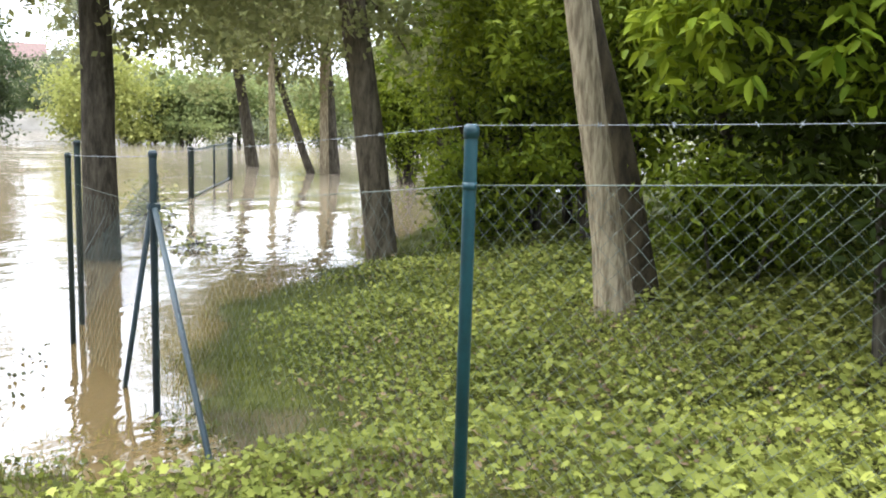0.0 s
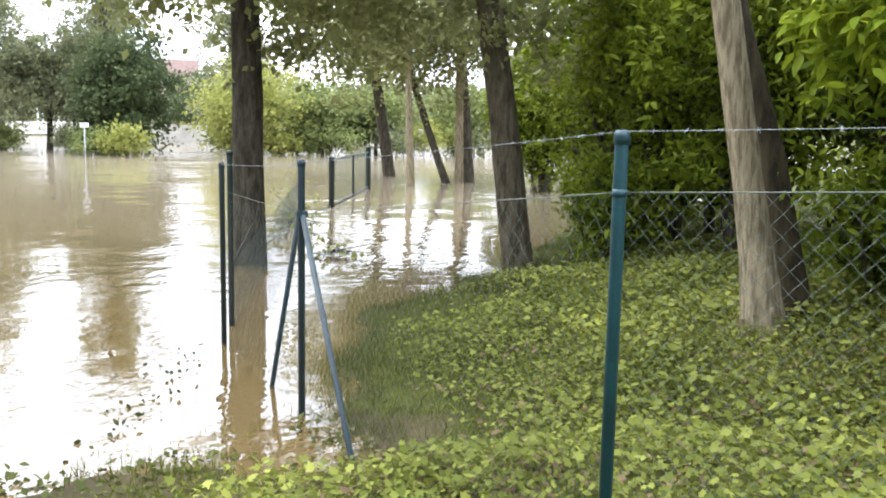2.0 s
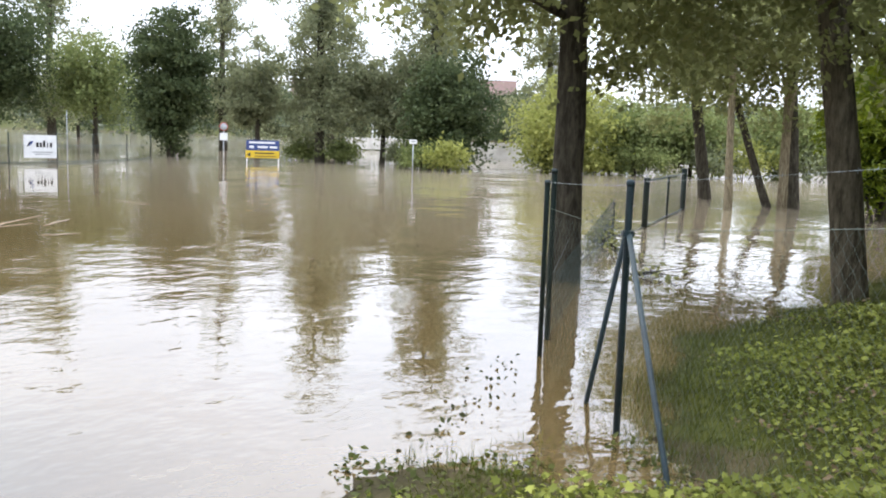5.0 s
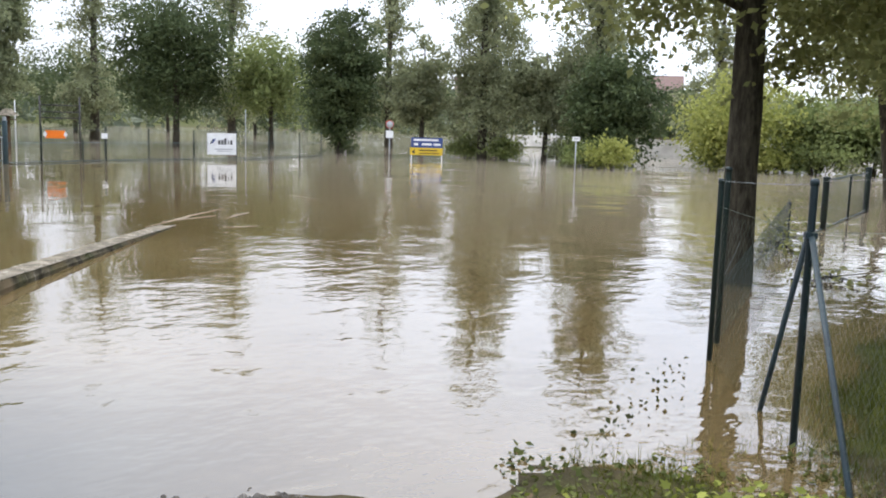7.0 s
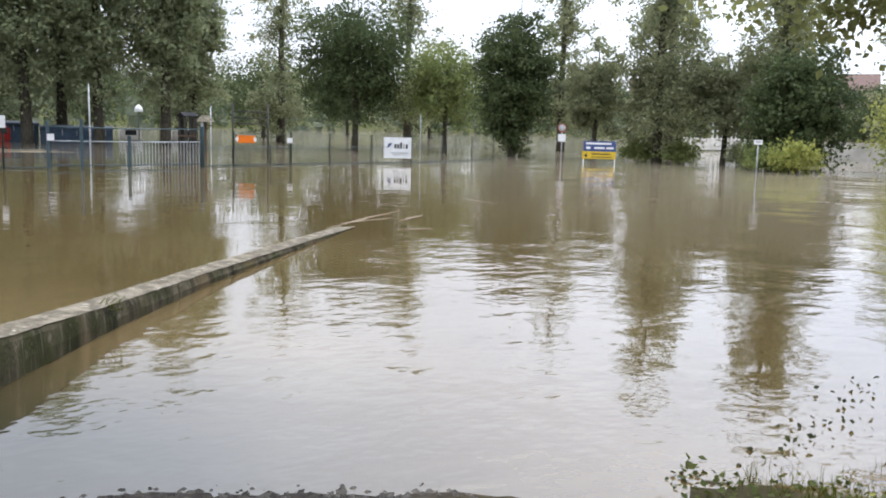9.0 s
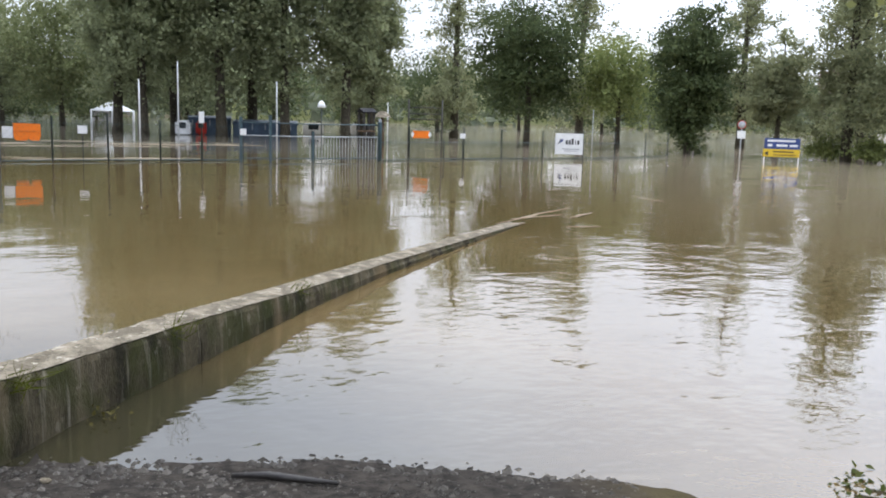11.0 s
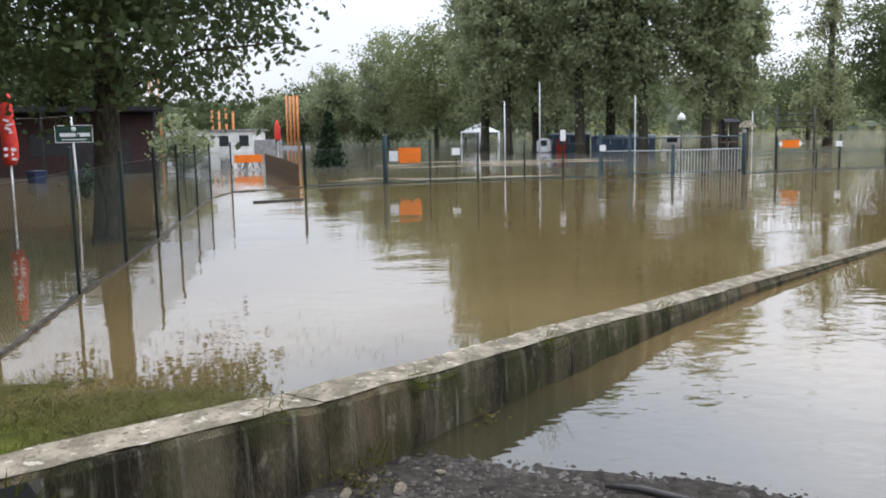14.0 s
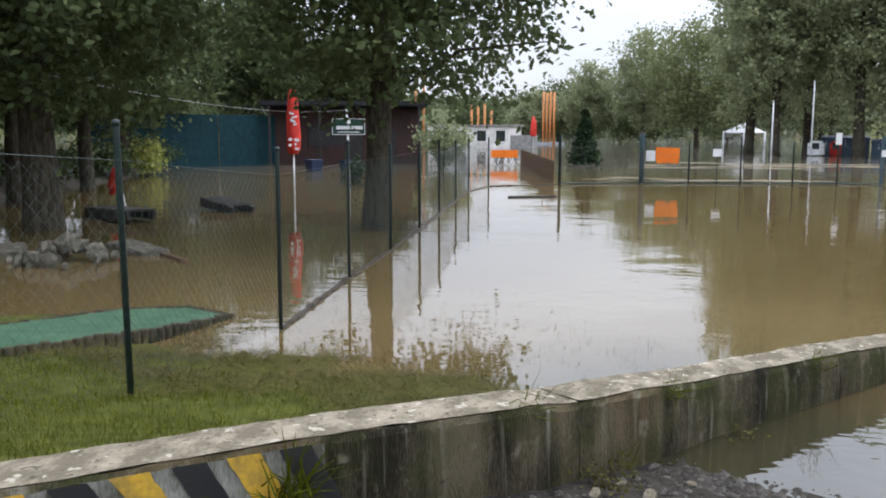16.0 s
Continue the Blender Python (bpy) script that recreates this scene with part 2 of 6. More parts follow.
def wall_mat():
    """Old concrete: dark runs down the face, pale lime drips and olive moss over a brown-grey base."""
    m = mat("weathered_concrete", (0.11, 0.092, 0.057), (0.018, 0.016, 0.009), 0.92, 2.0, 0.8, 45, stretch=(2.2, 2.2, 0.55), spread=(0.34, 0.64))
    n, l = m.node_tree.nodes, m.node_tree.links
    p = n["Principled BSDF"]
    last = p.inputs["Base Color"].links[0].from_socket
    tc = n.new("ShaderNodeTexCoord")
    for stretch, scale, lo, hi, colour in (((1, 1, 0.8), 2.6, 0.46, 0.62, (0.036, 0.04, 0.012)), ((9, 9, 0.5), 1.7, 0.57, 0.74, (0.19, 0.172, 0.13)), ((1, 1, 1), 14, 0.64, 0.74, (0.03, 0.028, 0.02)), ((1, 1, 0.3), 1.1, 0.55, 0.72, (0.14, 0.10, 0.055))):
        mp = n.new("ShaderNodeMapping")
        mp.inputs["Scale"].default_value = stretch
        l.new(tc.outputs["Object"], mp.inputs[0])
        nz = n.new("ShaderNodeTexNoise")
        nz.inputs["Scale"].default_value = scale
        nz.inputs["Detail"].default_value = 6
        l.new(mp.outputs[0], nz.inputs["Vector"])
        r = n.new("ShaderNodeMapRange")
        r.inputs[1].default_value, r.inputs[2].default_value, r.inputs[4].default_value = lo, hi, 0.8
        l.new(nz.outputs["Fac"], r.inputs[0])
        mx = n.new("ShaderNodeMixRGB")
        l.new(r.outputs[0], mx.inputs[0])
        l.new(last, mx.inputs[1])
        mx.inputs[2].default_value = (*colour, 1)
        last = mx.outputs[0]
    l.new(last, p.inputs["Base Color"])
    return m


M = {
    "water": water_mat(),
    "ground": ground_mat(),
    "concrete": wall_mat(),
    "log": mat("dark_log_wood", (0.062, 0.05, 0.028), (0.022, 0.018, 0.011), 0.85, 6, 0.4, 40, stretch=(3, 3, 0.6)),
    "concrete_top": mat("pale_worn_concrete", (0.25, 0.215, 0.16), (0.11, 0.093, 0.065), 0.9, 6.0, 0.5, 45, spread=(0.42, 0.70), stretch=(0.7, 1, 1)),
    "stone": mat("grey_stone", (0.16, 0.145, 0.112), (0.055, 0.049, 0.037), 0.9, 8, 0.5, 50),
    "post_green": mat("teal_green_post_paint", (0.007, 0.05, 0.06), (0.005, 0.03, 0.037), 0.45, 8, 0.1, 80),
    "post_dark": mat("dark_green_post_paint", (0.009, 0.024, 0.021), (0.006, 0.014, 0.013), 0.5, 8, 0.1, 80),
    "post_slate": mat("dull_slate_green_post_paint", (0.016, 0.036, 0.043), (0.009, 0.02, 0.025), 0.55, 8, 0.15, 80),
    "gate_blue": mat("blue_grey_gate_paint", (0.045, 0.085, 0.10), (0.03, 0.055, 0.065), 0.5, 6, 0.1, 60),
    "gate_light": mat("light_grey_gate_paint", (0.42, 0.45, 0.46), (0.25, 0.27, 0.28), 0.5, 6, 0.1, 60),
    "wire": mat("coated_wire", (0.105, 0.13, 0.10), (0.06, 0.08, 0.06), 0.55, 20, 0.0, 80),
    "wire_dark": mat("dark_coated_wire", (0.03, 0.06, 0.055), (0.02, 0.035, 0.03), 0.5, 20, 0.0, 80),
    "barbed": mat("galvanised_barbed_wire", (0.24, 0.26, 0.26), (0.13, 0.15, 0.15), 0.5, 20, 0.0, 80, metal=0.3),
    "bark_grey": mat("grey_ridged_bark", (0.34, 0.285, 0.185), (0.15, 0.12, 0.075), 0.95, 20, 1.0, 60, stretch=(1.7, 1.7, 0.22), spread=(0.36, 0.62)),
    "bark_dark": mat("dark_bark", (0.095, 0.083, 0.06), (0.032, 0.028, 0.02), 0.95, 9, 1.0, 38, stretch=(1.6, 1.6, 0.4)),
    "bark_mid": mat("brown_grey_bark", (0.15, 0.128, 0.088), (0.055, 0.046, 0.03), 0.95, 9, 1.0, 38, stretch=(1.6, 1.6, 0.4)),
    "leaf_bush": leaf_mat("bush_leaves", (0.045, 0.074, 0.006), (0.25, 0.295, 0.026), 0.28),
    "leaf_near": leaf_mat("broad_shrub_leaves", (0.06, 0.105, 0.007), (0.30, 0.355, 0.03), 0.25, 0.5),
    "leaf_poplar": leaf_mat("poplar_leaves", (0.11, 0.122, 0.046), (0.31, 0.32, 0.13), 0.45),
    "leaf_dark": leaf_mat("dark_tree_leaves", (0.045, 0.065, 0.03), (0.12, 0.145, 0.06), 0.3),
    # woodland green lightened to carry the haze before distant trees
    "leaf_wood": leaf_mat("hazed_woodland_leaves", (0.135, 0.158, 0.09), (0.31, 0.33, 0.18), 0.42),
    "leaf_willow": leaf_mat("willow_leaves", (0.10, 0.12, 0.055), (0.21, 0.225, 0.105), 0.35),
    "leaf_yellow": leaf_mat("yellow_green_leaves", (0.19, 0.21, 0.05), (0.42, 0.42, 0.14), 0.42),
    "leaf_cover": leaf_mat("ground_cover_leaves", (0.055, 0.072, 0.011), (0.305, 0.322, 0.068), 0.25),
    "leaf_light": leaf_mat("light_tree_leaves", (0.11, 0.14, 0.05), (0.27, 0.30, 0.11), 0.35),
    # far foliage made paler, with haze put into the colour
    "leaf_far": leaf_mat("hazed_far_leaves", (0.125, 0.142, 0.08), (0.33, 0.34, 0.19), 0.45),
    "leaf_hill": leaf_mat("hazy_hill_woods", (0.055, 0.068, 0.045), (0.14, 0.155, 0.095), 0.3),
    # inner leaves coloured dark for the shade inside the shrubs
    "leaf_inner": leaf_mat("shaded_inner_leaves", (0.016, 0.026, 0.004), (0.05, 0.066, 0.01), 0.1),
    "leaf_dead": leaf_mat("fallen_brown_leaves", (0.06, 0.04, 0.02), (0.22, 0.16, 0.09), 0.1),
    "leaf_bank": leaf_mat("bank_grass_blades", (0.038, 0.05, 0.013), (0.135, 0.148, 0.04), 0.3),
    "leaf_conifer": leaf_mat("conifer_foliage", (0.014, 0.03, 0.014), (0.04, 0.06, 0.025), 0.15),
    "grass": leaf_mat("grass_blades", (0.035, 0.043, 0.0025), (0.098, 0.106, 0.007), 0.3),
    "grass_dry": leaf_mat("wet_flattened_grass", (0.04, 0.038, 0.012), (0.15, 0.125, 0.04), 0.2),
    "reed": leaf_mat("dark_flooded_stalks", (0.024, 0.03, 0.012), (0.07, 0.076, 0.03), 0.2),
    "white": mat("white_paint", (0.74, 0.75, 0.75), (0.62, 0.63, 0.63), 0.5, 3, 0.05, 40),
    "white_wall": mat("white_render", (0.72, 0.70, 0.66), (0.52, 0.50, 0.46), 0.8, 1.2, 0.1, 20),
    "white_wash": mat("flaking_whitewash", (0.27, 0.265, 0.23), (0.085, 0.08, 0.062), 0.9, 5, 0.4, 40, stretch=(2, 2, 0.7)),
    "roof_grey": mat("grey_roofing", (0.30, 0.29, 0.28), (0.18, 0.175, 0.17), 0.8, 2, 0.2, 20),
    "roof_dark": mat("dark_roof_felt", (0.03, 0.03, 0.032), (0.018, 0.018, 0.02), 0.85, 2, 0.2, 20),
    "wood_red": mat("red_brown_timber", (0.052, 0.020, 0.015), (0.024, 0.011, 0.009), 0.75, 4, 0.3, 30, stretch=(4, 4, 0.6)),
    "wood_brown": mat("brown_timber", (0.13, 0.085, 0.05), (0.06, 0.04, 0.026), 0.85, 4, 0.4, 30, stretch=(4, 4, 0.6)),
    "wood_dark": mat("wet_dark_timber", (0.03, 0.026, 0.022), (0.014, 0.012, 0.011), 0.6, 4, 0.3, 30),
    "orange": mat("orange_banner_cloth", (0.85, 0.20, 0.008), (0.72, 0.15, 0.006), 0.7, 2, 0.15, 20),
    "orange_pole": mat("orange_painted_pole", (0.62, 0.24, 0.07), (0.42, 0.16, 0.05), 0.6, 3, 0.1, 20),
    "red": mat("red_parasol_cloth", (0.62, 0.035, 0.018), (0.42, 0.022, 0.014), 0.75, 5, 0.2, 30),
    "blue_sign": mat("blue_sign_film", (0.03, 0.06, 0.2), (0.022, 0.045, 0.16), 0.4, 3, 0, 20),
    "yellow_sign": mat("yellow_sign_film", (0.66, 0.46, 0.03), (0.56, 0.38, 0.025), 0.4, 3, 0, 20),
    "black": mat("black_paint", (0.014, 0.014, 0.015), (0.022, 0.021, 0.02), 0.6, 6, 0.2, 40),
    "yellow_paint": mat("worn_yellow_paint", (0.55, 0.33, 0.03), (0.30, 0.19, 0.04), 0.75, 7, 0.3, 40, spread=(0.3, 0.55)),
    "green_sign": mat("green_sign_paint", (0.012, 0.05, 0.035), (0.01, 0.035, 0.025), 0.5, 3, 0, 20),
    "felt": mat("green_minigolf_felt", (0.055, 0.105, 0.062), (0.032, 0.07, 0.04), 0.95, 4, 0.3, 60),
    "glass_dark": mat("dark_window_glass", (0.03, 0.035, 0.04), (0.02, 0.024, 0.028), 0.08, 3, 0, 20),
    "bin_blue": mat("blue_plastic_bin", (0.012, 0.024, 0.065), (0.009, 0.017, 0.045), 0.5, 3, 0, 20),
    "tarp": mat("dark_blue_tarpaulin", (0.05, 0.085, 0.13), (0.03, 0.05, 0.08), 0.7, 2, 0.2, 20),
    "net": mat("dark_teal_screen_cloth", (0.012, 0.04, 0.045), (0.008, 0.025, 0.03), 0.9, 3, 0.3, 40),
    "steel": mat("galvanised_steel", (0.42, 0.43, 0.44), (0.28, 0.29, 0.30), 0.5, 6, 0.1, 50, metal=0.5),
    "grit": leaf_mat("wet_grit", (0.02, 0.018, 0.015), (0.14, 0.126, 0.107), 0.0, 0.4),
    "mud": mat("wet_mud", (0.06, 0.045, 0.026), (0.022, 0.017, 0.011), 0.7, 6, 0.5, 40),
    "foam": mat("pale_foam", (0.22, 0.185, 0.13), (0.14, 0.11, 0.07), 0.95, 6, 0.3, 40),
    "brick_wall": mat("pink_render", (0.46, 0.36, 0.31), (0.38, 0.29, 0.25), 0.9, 1, 0.1, 10),
    "roof_red": mat("red_roof_tiles", (0.21, 0.14, 0.12), (0.16, 0.11, 0.095), 0.85, 2, 0.3, 20),
}

def lichen(m, scale, lo, hi, colour):
    """Pale irregular flecks over a material."""
    n, l = m.node_tree.nodes, m.node_tree.links
    p = n["Principled BSDF"]
    base = p.inputs["Base Color"].links[0].from_socket
    tc, nz, r, mx = n.new("ShaderNodeTexCoord"), n.new("ShaderNodeTexNoise"), n.new("ShaderNodeMapRange"), n.new("ShaderNodeMixRGB")
    nz.inputs["Scale"].default_value, nz.inputs["Detail"].default_value = scale, 3
    l.new(tc.outputs["Object"], nz.inputs["Vector"])
    r.inputs[1].default_value, r.inputs[2].default_value, r.inputs[4].default_value = lo, hi, 0.8
    l.new(nz.outputs["Fac"], r.inputs[0])
    l.new(r.outputs[0], mx.inputs[0])
    l.new(base, mx.inputs[1])
    mx.inputs[2].default_value = (*colour, 1)
    l.new(mx.outputs[0], p.inputs["Base Color"])


lichen(M["concrete_top"], 11, 0.62, 0.66, (0.36, 0.33, 0.265))
lichen(M["concrete_top"], 21, 0.62, 0.67, (0.05, 0.045, 0.03))
lichen(M["concrete"], 7, 0.63, 0.72, (0.16, 0.142, 0.1))

# ---- mesh helpers ----
def part(name, bm, material, parent=None, label="", smooth=False):
    me = bpy.data.meshes.new(name)
    bm.to_mesh(me)
    bm.free()
    me.materials.append(M[material])
    if smooth:
        me.polygons.foreach_set("use_smooth", [True] * len(me.polygons))
    ob = new(name, me)
    ob.parent = parent
    if label:
        tagged(ob, label)
    return ob


def mesh_part(name, verts, faces, material, parent=None, label="", smooth=False):
    me = bpy.data.meshes.new(name)
    me.from_pydata(verts, [], faces)
    me.materials.append(M[material])
    if smooth:
        me.polygons.foreach_set("use_smooth", [True] * len(me.polygons))
    ob = new(name, me)
    ob.parent = parent
    if label:
        tagged(ob, label)
    return ob


def thing(name, at, label, category, group="", rz=0.0, kind=""):
    ob = new(name)
    ob.empty_display_size = 0.2
    ob.matrix_world = pose(*at, 0, 0, rz)
    return tagged(ob, label, category, group, kind)


def box(bm, size, at=(0, 0, 0), rz=0.0, bevel=0.0, rx=0.0, ry=0.0):
    got = bmesh.ops.create_cube(bm, size=1.0)
    m = pose(*at, rx, ry, rz) @ Matrix.Diagonal((*size, 1))
    bmesh.ops.transform(bm, matrix=m, verts=got["verts"])
    if bevel:
        edges = list({e for v in got["verts"] for e in v.link_edges})
        bmesh.ops.bevel(bm, geom=edges, offset=bevel, segments=2, affect="EDGES")
    return bm


def tube_data(points, radii, seg=8, rough=0.0, wobble=3.0, caps=True):
    """Vertices and faces of a tapered tube along points."""
    pts = [Vector(p) for p in points]
    verts, faces = [], []
    for i, p in enumerate(pts):
        d = (pts[min(i + 1, len(pts) - 1)] - pts[max(i - 1, 0)]).normalized()
        a = d.cross(Vector((0.31, 0.95, 0.05))).normalized() if abs(d.z) > 0.5 else d.cross(Vector((0, 0, 1))).normalized()
        b = d.cross(a).normalized()
        for k in range(seg):
            w = 2 * math.pi * k / seg
            n = a * math.cos(w) + b * math.sin(w)
            r = radii[i]
            if rough:
                q = p + n * r
                r *= 1 + rough * noise.noise(Vector((q.x * wobble * 3, q.y * wobble * 3, q.z * wobble * 0.7)))
            verts.append(tuple(p + n * r))
    for i in range(len(pts) - 1):
        for k in range(seg):
            k2 = (k + 1) % seg
            faces.append((i * seg + k, i * seg + k2, (i + 1) * seg + k2, (i + 1) * seg + k))
    if caps:
        faces.append(tuple(range(seg - 1, -1, -1)))
        faces.append(tuple((len(pts) - 1) * seg + k for k in range(seg)))
    return verts, faces


def tube_part(name, points, radii, material, parent=None, seg=8, label="", rough=0.0, wobble=3.0):
    if not isinstance(radii, (list, tuple)):
        radii = [radii] * len(points)
    v, f = tube_data(points, radii, seg, rough, wobble)
    return mesh_part(name, v, f, material, parent, label, smooth=seg > 5)


def join_tubes(lines, r, seg=3):
    """Many thin lines as one set of vertices and faces."""
    verts, faces = [], []
    for pts in lines:
        v, f = tube_data(pts, [r] * len(pts), seg, caps=False)
        o = len(verts)
        verts += v
        faces += [tuple(i + o for i in q) for q in f]
    return verts, faces


LEAF = {
    "diamond": ([(0, 0, 0), (0.45, 0.34, 0.05), (1, 0, -0.08), (0.45, -0.34, 0.05)], [(0, 1, 2), (0, 2, 3)]),
    "long": ([(0, 0, 0), (0.3, 0.19, 0.05), (0.68, 0.15, 0.01), (1, 0, -0.14), (0.68, -0.15, 0.01), (0.3, -0.19, 0.05), (0.5, 0, -0.03)],
             [(6, 0, 1), (6, 1, 2), (6, 2, 3), (6, 3, 4), (6, 4, 5), (6, 5, 0)]),
    "lobed": ([(0.4, 0, 0)] + [(0.4 + r * math.cos(a), r * math.sin(a), z) for r, a, z in
              ((0.40, math.pi, 0.02), (0.34, 2.5, 0.05), (0.46, 1.95, 0.03), (0.28, 1.55, 0.05), (0.52, 1.05, 0.0), (0.3, 0.6, 0.05), (0.62, 0.0, -0.06),
               (0.3, -0.6, 0.05), (0.52, -1.05, 0.0), (0.28, -1.55, 0.05), (0.46, -1.95, 0.03), (0.34, -2.5, 0.05))],
              [(0, i, i % 12 + 1) for i in range(1, 13)]),
    "blade": ([(0, -0.022, 0), (0, 0.022, 0), (0.6, 0.014, 0.06), (0.6, -0.014, 0.06), (1, 0, 0.22)], [(0, 1, 2, 3), (3, 2, 4)]),
}


def leaves(name, centres, size, shape, material, parent=None, up=0.6, spread=0.35, seed=1, direction=None, label=""):
    """Many leaves in one mesh: at each centre one leaf of that shape, its face turned up by 'up' and otherwise at random."""
    rng = np.random.default_rng(seed)
    c = np.asarray(centres, float)
    k = len(c)
    tv, tf = LEAF[shape]
    tv = np.array(tv)
    n = rng.normal(size=(k, 3))
    n /= np.linalg.norm(n, axis=1)[:, None]
    n = n + np.array((0, 0, up))
    n /= np.linalg.norm(n, axis=1)[:, None]
    d = rng.normal(size=(k, 3)) if direction is None else np.asarray(direction, float) + rng.normal(size=(k, 3)) * 0.35
    u = d - (d * n).sum(1)[:, None] * n
    u /= np.linalg.norm(u, axis=1)[:, None]
    v = np.cross(n, u)
    s = size * (1 + spread * rng.uniform(-1, 1, k))
    pts = c[:, None, :] + s[:, None, None] * (tv[None, :, 0:1] * u[:, None, :] + tv[None, :, 1:2] * v[:, None, :] + tv[None, :, 2:3] * n[:, None, :])
    me = bpy.data.meshes.new(name)
    off = (np.arange(k) * len(tv))[:, None]
    counts = [len(f) for f in tf]
    flat = np.concatenate([np.array(f) for f in tf])
    loops = (off + flat[None, :]).ravel()
    me.vertices.add(k * len(tv))
    me.vertices.foreach_set("co", pts.ravel())
    me.loops.add(len(loops))
    me.loops.foreach_set("vertex_index", loops.astype(np.int32))
    me.polygons.add(k * len(tf))
    tot = np.tile(np.array(counts), k)
    me.polygons.foreach_set("loop_start", (np.cumsum(tot) - tot).astype(np.int32))
    me.update(calc_edges=True)
    me.materials.append(M[material])
    ob = new(name, me)
    ob.parent = parent
    if label:
        tagged(ob, label)
    return ob


# ---- the ground sheet ----
BANK = np.array([(-40, -6.2), (-8, -5.6), (-1, -4.6), (0, -4.3), (0.7, -4.15), (1.6, -3.8), (2.4, -3.35), (3, -2.85), (3.6, -2.6), (4.2, -2.3), (4.5, -1.6), (4.85, -1.05), (5.4, -1.25), (6, -1.7), (7.5, -2.3), (9.5, -2.55), (11.7, -1.95), (16, -2.2), (22, -1.0), (40, 4), (90, 20)])
LAWN = np.array([(-60, -26), (-20, -13), (-12, -7.6), (-7, -6.3), (-5, -6.45), (-4, -6.1), (-3.2, -6.3), (-2.2, -5.85), (-1.6, -5.1), (-1, -4.6), (0, -5.0), (2, -7.0), (8, -14.0)])
WALL = [(0.6, -5.1, 0.72), (-0.6, -4.1, 0.69), (-1.5, -3.25, 0.66), (-2.1, -2.72, 0.65), (-2.72, -2.18, 0.63), (-3.25, -1.70, 0.60), (-3.87, -1.12, 0.575),
        (-5.03, -0.46, 0.43), (-6.43, 0.56, 0.36), (-8.03, 1.70, 0.235), (-10.16, 3.36, 0.14), (-14.25, 6.99, 0.03), (-15.6, 8.2, -0.02)]
THICK = 0.38


def wall_side(x, y):
    """Distance behind the front of the concrete wall: positive on its lawn side."""
    best, side = np.full(np.shape(x), 1e9), np.full(np.shape(x), -1e9)
    for (ax, ay, _), (bx, by, _) in zip(WALL[:-1], WALL[1:]):
        dx, dy = bx - ax, by - ay
        t = np.clip(((x - ax) * dx + (y - ay) * dy) / (dx * dx + dy * dy), 0, 1)
        d = np.hypot(x - ax - t * dx, y - ay - t * dy)
        s = np.where(dx * (y - ay) - dy * (x - ax) > 0, d, -d)
        side = np.where(d < best, s, side)
        best = np.minimum(d, best)
    return side


def ground_z(x, y):
    x, y = np.asarray(x, float), np.asarray(y, float)
    e = x - np.interp(y, BANK[:, 0], BANK[:, 1])
    s = np.interp(y, [-1, 1, 3, 6, 12], [0.085, 0.095, 0.145, 0.20, 0.20])
    zr = np.where(e > 0, 1.35 * np.tanh(e * s / 1.35), np.maximum(e * 0.12, -0.7))
    w = x - np.interp(y, LAWN[:, 0], LAWN[:, 1])
    zl = np.clip(0.085 * w + 0.012 * np.maximum(w, 0) ** 2, -0.5, 0.64)
    z = np.where(wall_side(x, y) > 0.2, zl, zr)
    rough = np.clip((y - 2.6) / 0.8, 0, 1) + (wall_side(x, y) > 0.2) + 0.15
    z = z + 0.022 * np.minimum(rough, 1) * (np.sin(2.3 * x + 1.1 * np.sin(1.7 * y)) + np.sin(2.9 * y + 1.3 * np.sin(2.1 * x + 1)) + 0.6 * np.sin(5.3 * x + 4.1 * y))
    r = np.hypot(x, y)
    hill = np.clip((r - 230) / 500, 0, 1)
    az = np.arctan2(y, x)
    return z + hill * hill * (3 - 2 * hill) * (30 + 7 * np.sin(az * 9) + 5 * np.sin(az * 23 + 1))


def build_ground():
    a = np.concatenate([-np.geomspace(2200, 10.2, 44), np.arange(-10, 6.01, 0.13), np.geomspace(6.3, 2200, 40)])
    b = np.concatenate([-np.geomspace(2200, 8.2, 40), np.arange(-8, 14.01, 0.14), np.geomspace(14.4, 2200, 40)])
    gx, gy = np.meshgrid(a, b)
    rng = np.random.default_rng(3)
    gz = ground_z(gx, gy) + rng.normal(size=gx.shape) * 0.008
    w, h = len(a), len(b)
    idx = np.arange(w * h).reshape(h, w)
    faces = np.stack([idx[:-1, :-1], idx[:-1, 1:], idx[1:, 1:], idx[1:, :-1]], -1).reshape(-1, 4)
    ob = mesh_part("ground", np.stack([gx, gy, gz], -1).reshape(-1, 3).tolist(), faces.tolist(), "ground", smooth=True)
    e = gx - np.interp(gy, BANK[:, 0], BANK[:, 1])
    front = wall_side(gx, gy) < 0.2
    gravel = np.where(front & (gy < 2.6), np.clip((2.9 - gy) / 0.8, 0, 1), 0) * np.clip((3.5 - e) / 1.5, 0, 1)
    corner = (gx < -0.8) & (gy < 5.6) & front
    grass = np.clip((gz + 0.01) / 0.03, 0, 1) * (1 - gravel) * np.where(corner, 0.25, np.where((gx > -0.6) & (gy < 9) & front, 0.8, 1))
    for key, val in (("gravel", gravel), ("grass", grass)):
        at = ob.data.attributes.new(key, "FLOAT", "POINT")
        at.data.foreach_set("value", val.ravel())
    return tagged(ob, "muddy grassy bank sloping down into the flood water", "ground", kind="structure")


build_ground()
bm = bmesh.new()
bmesh.ops.create_grid(bm, x_segments=1, y_segments=1, size=2400)
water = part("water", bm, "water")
tagged(water, "brown flood water with calm rippled surface", "water", kind="structure")

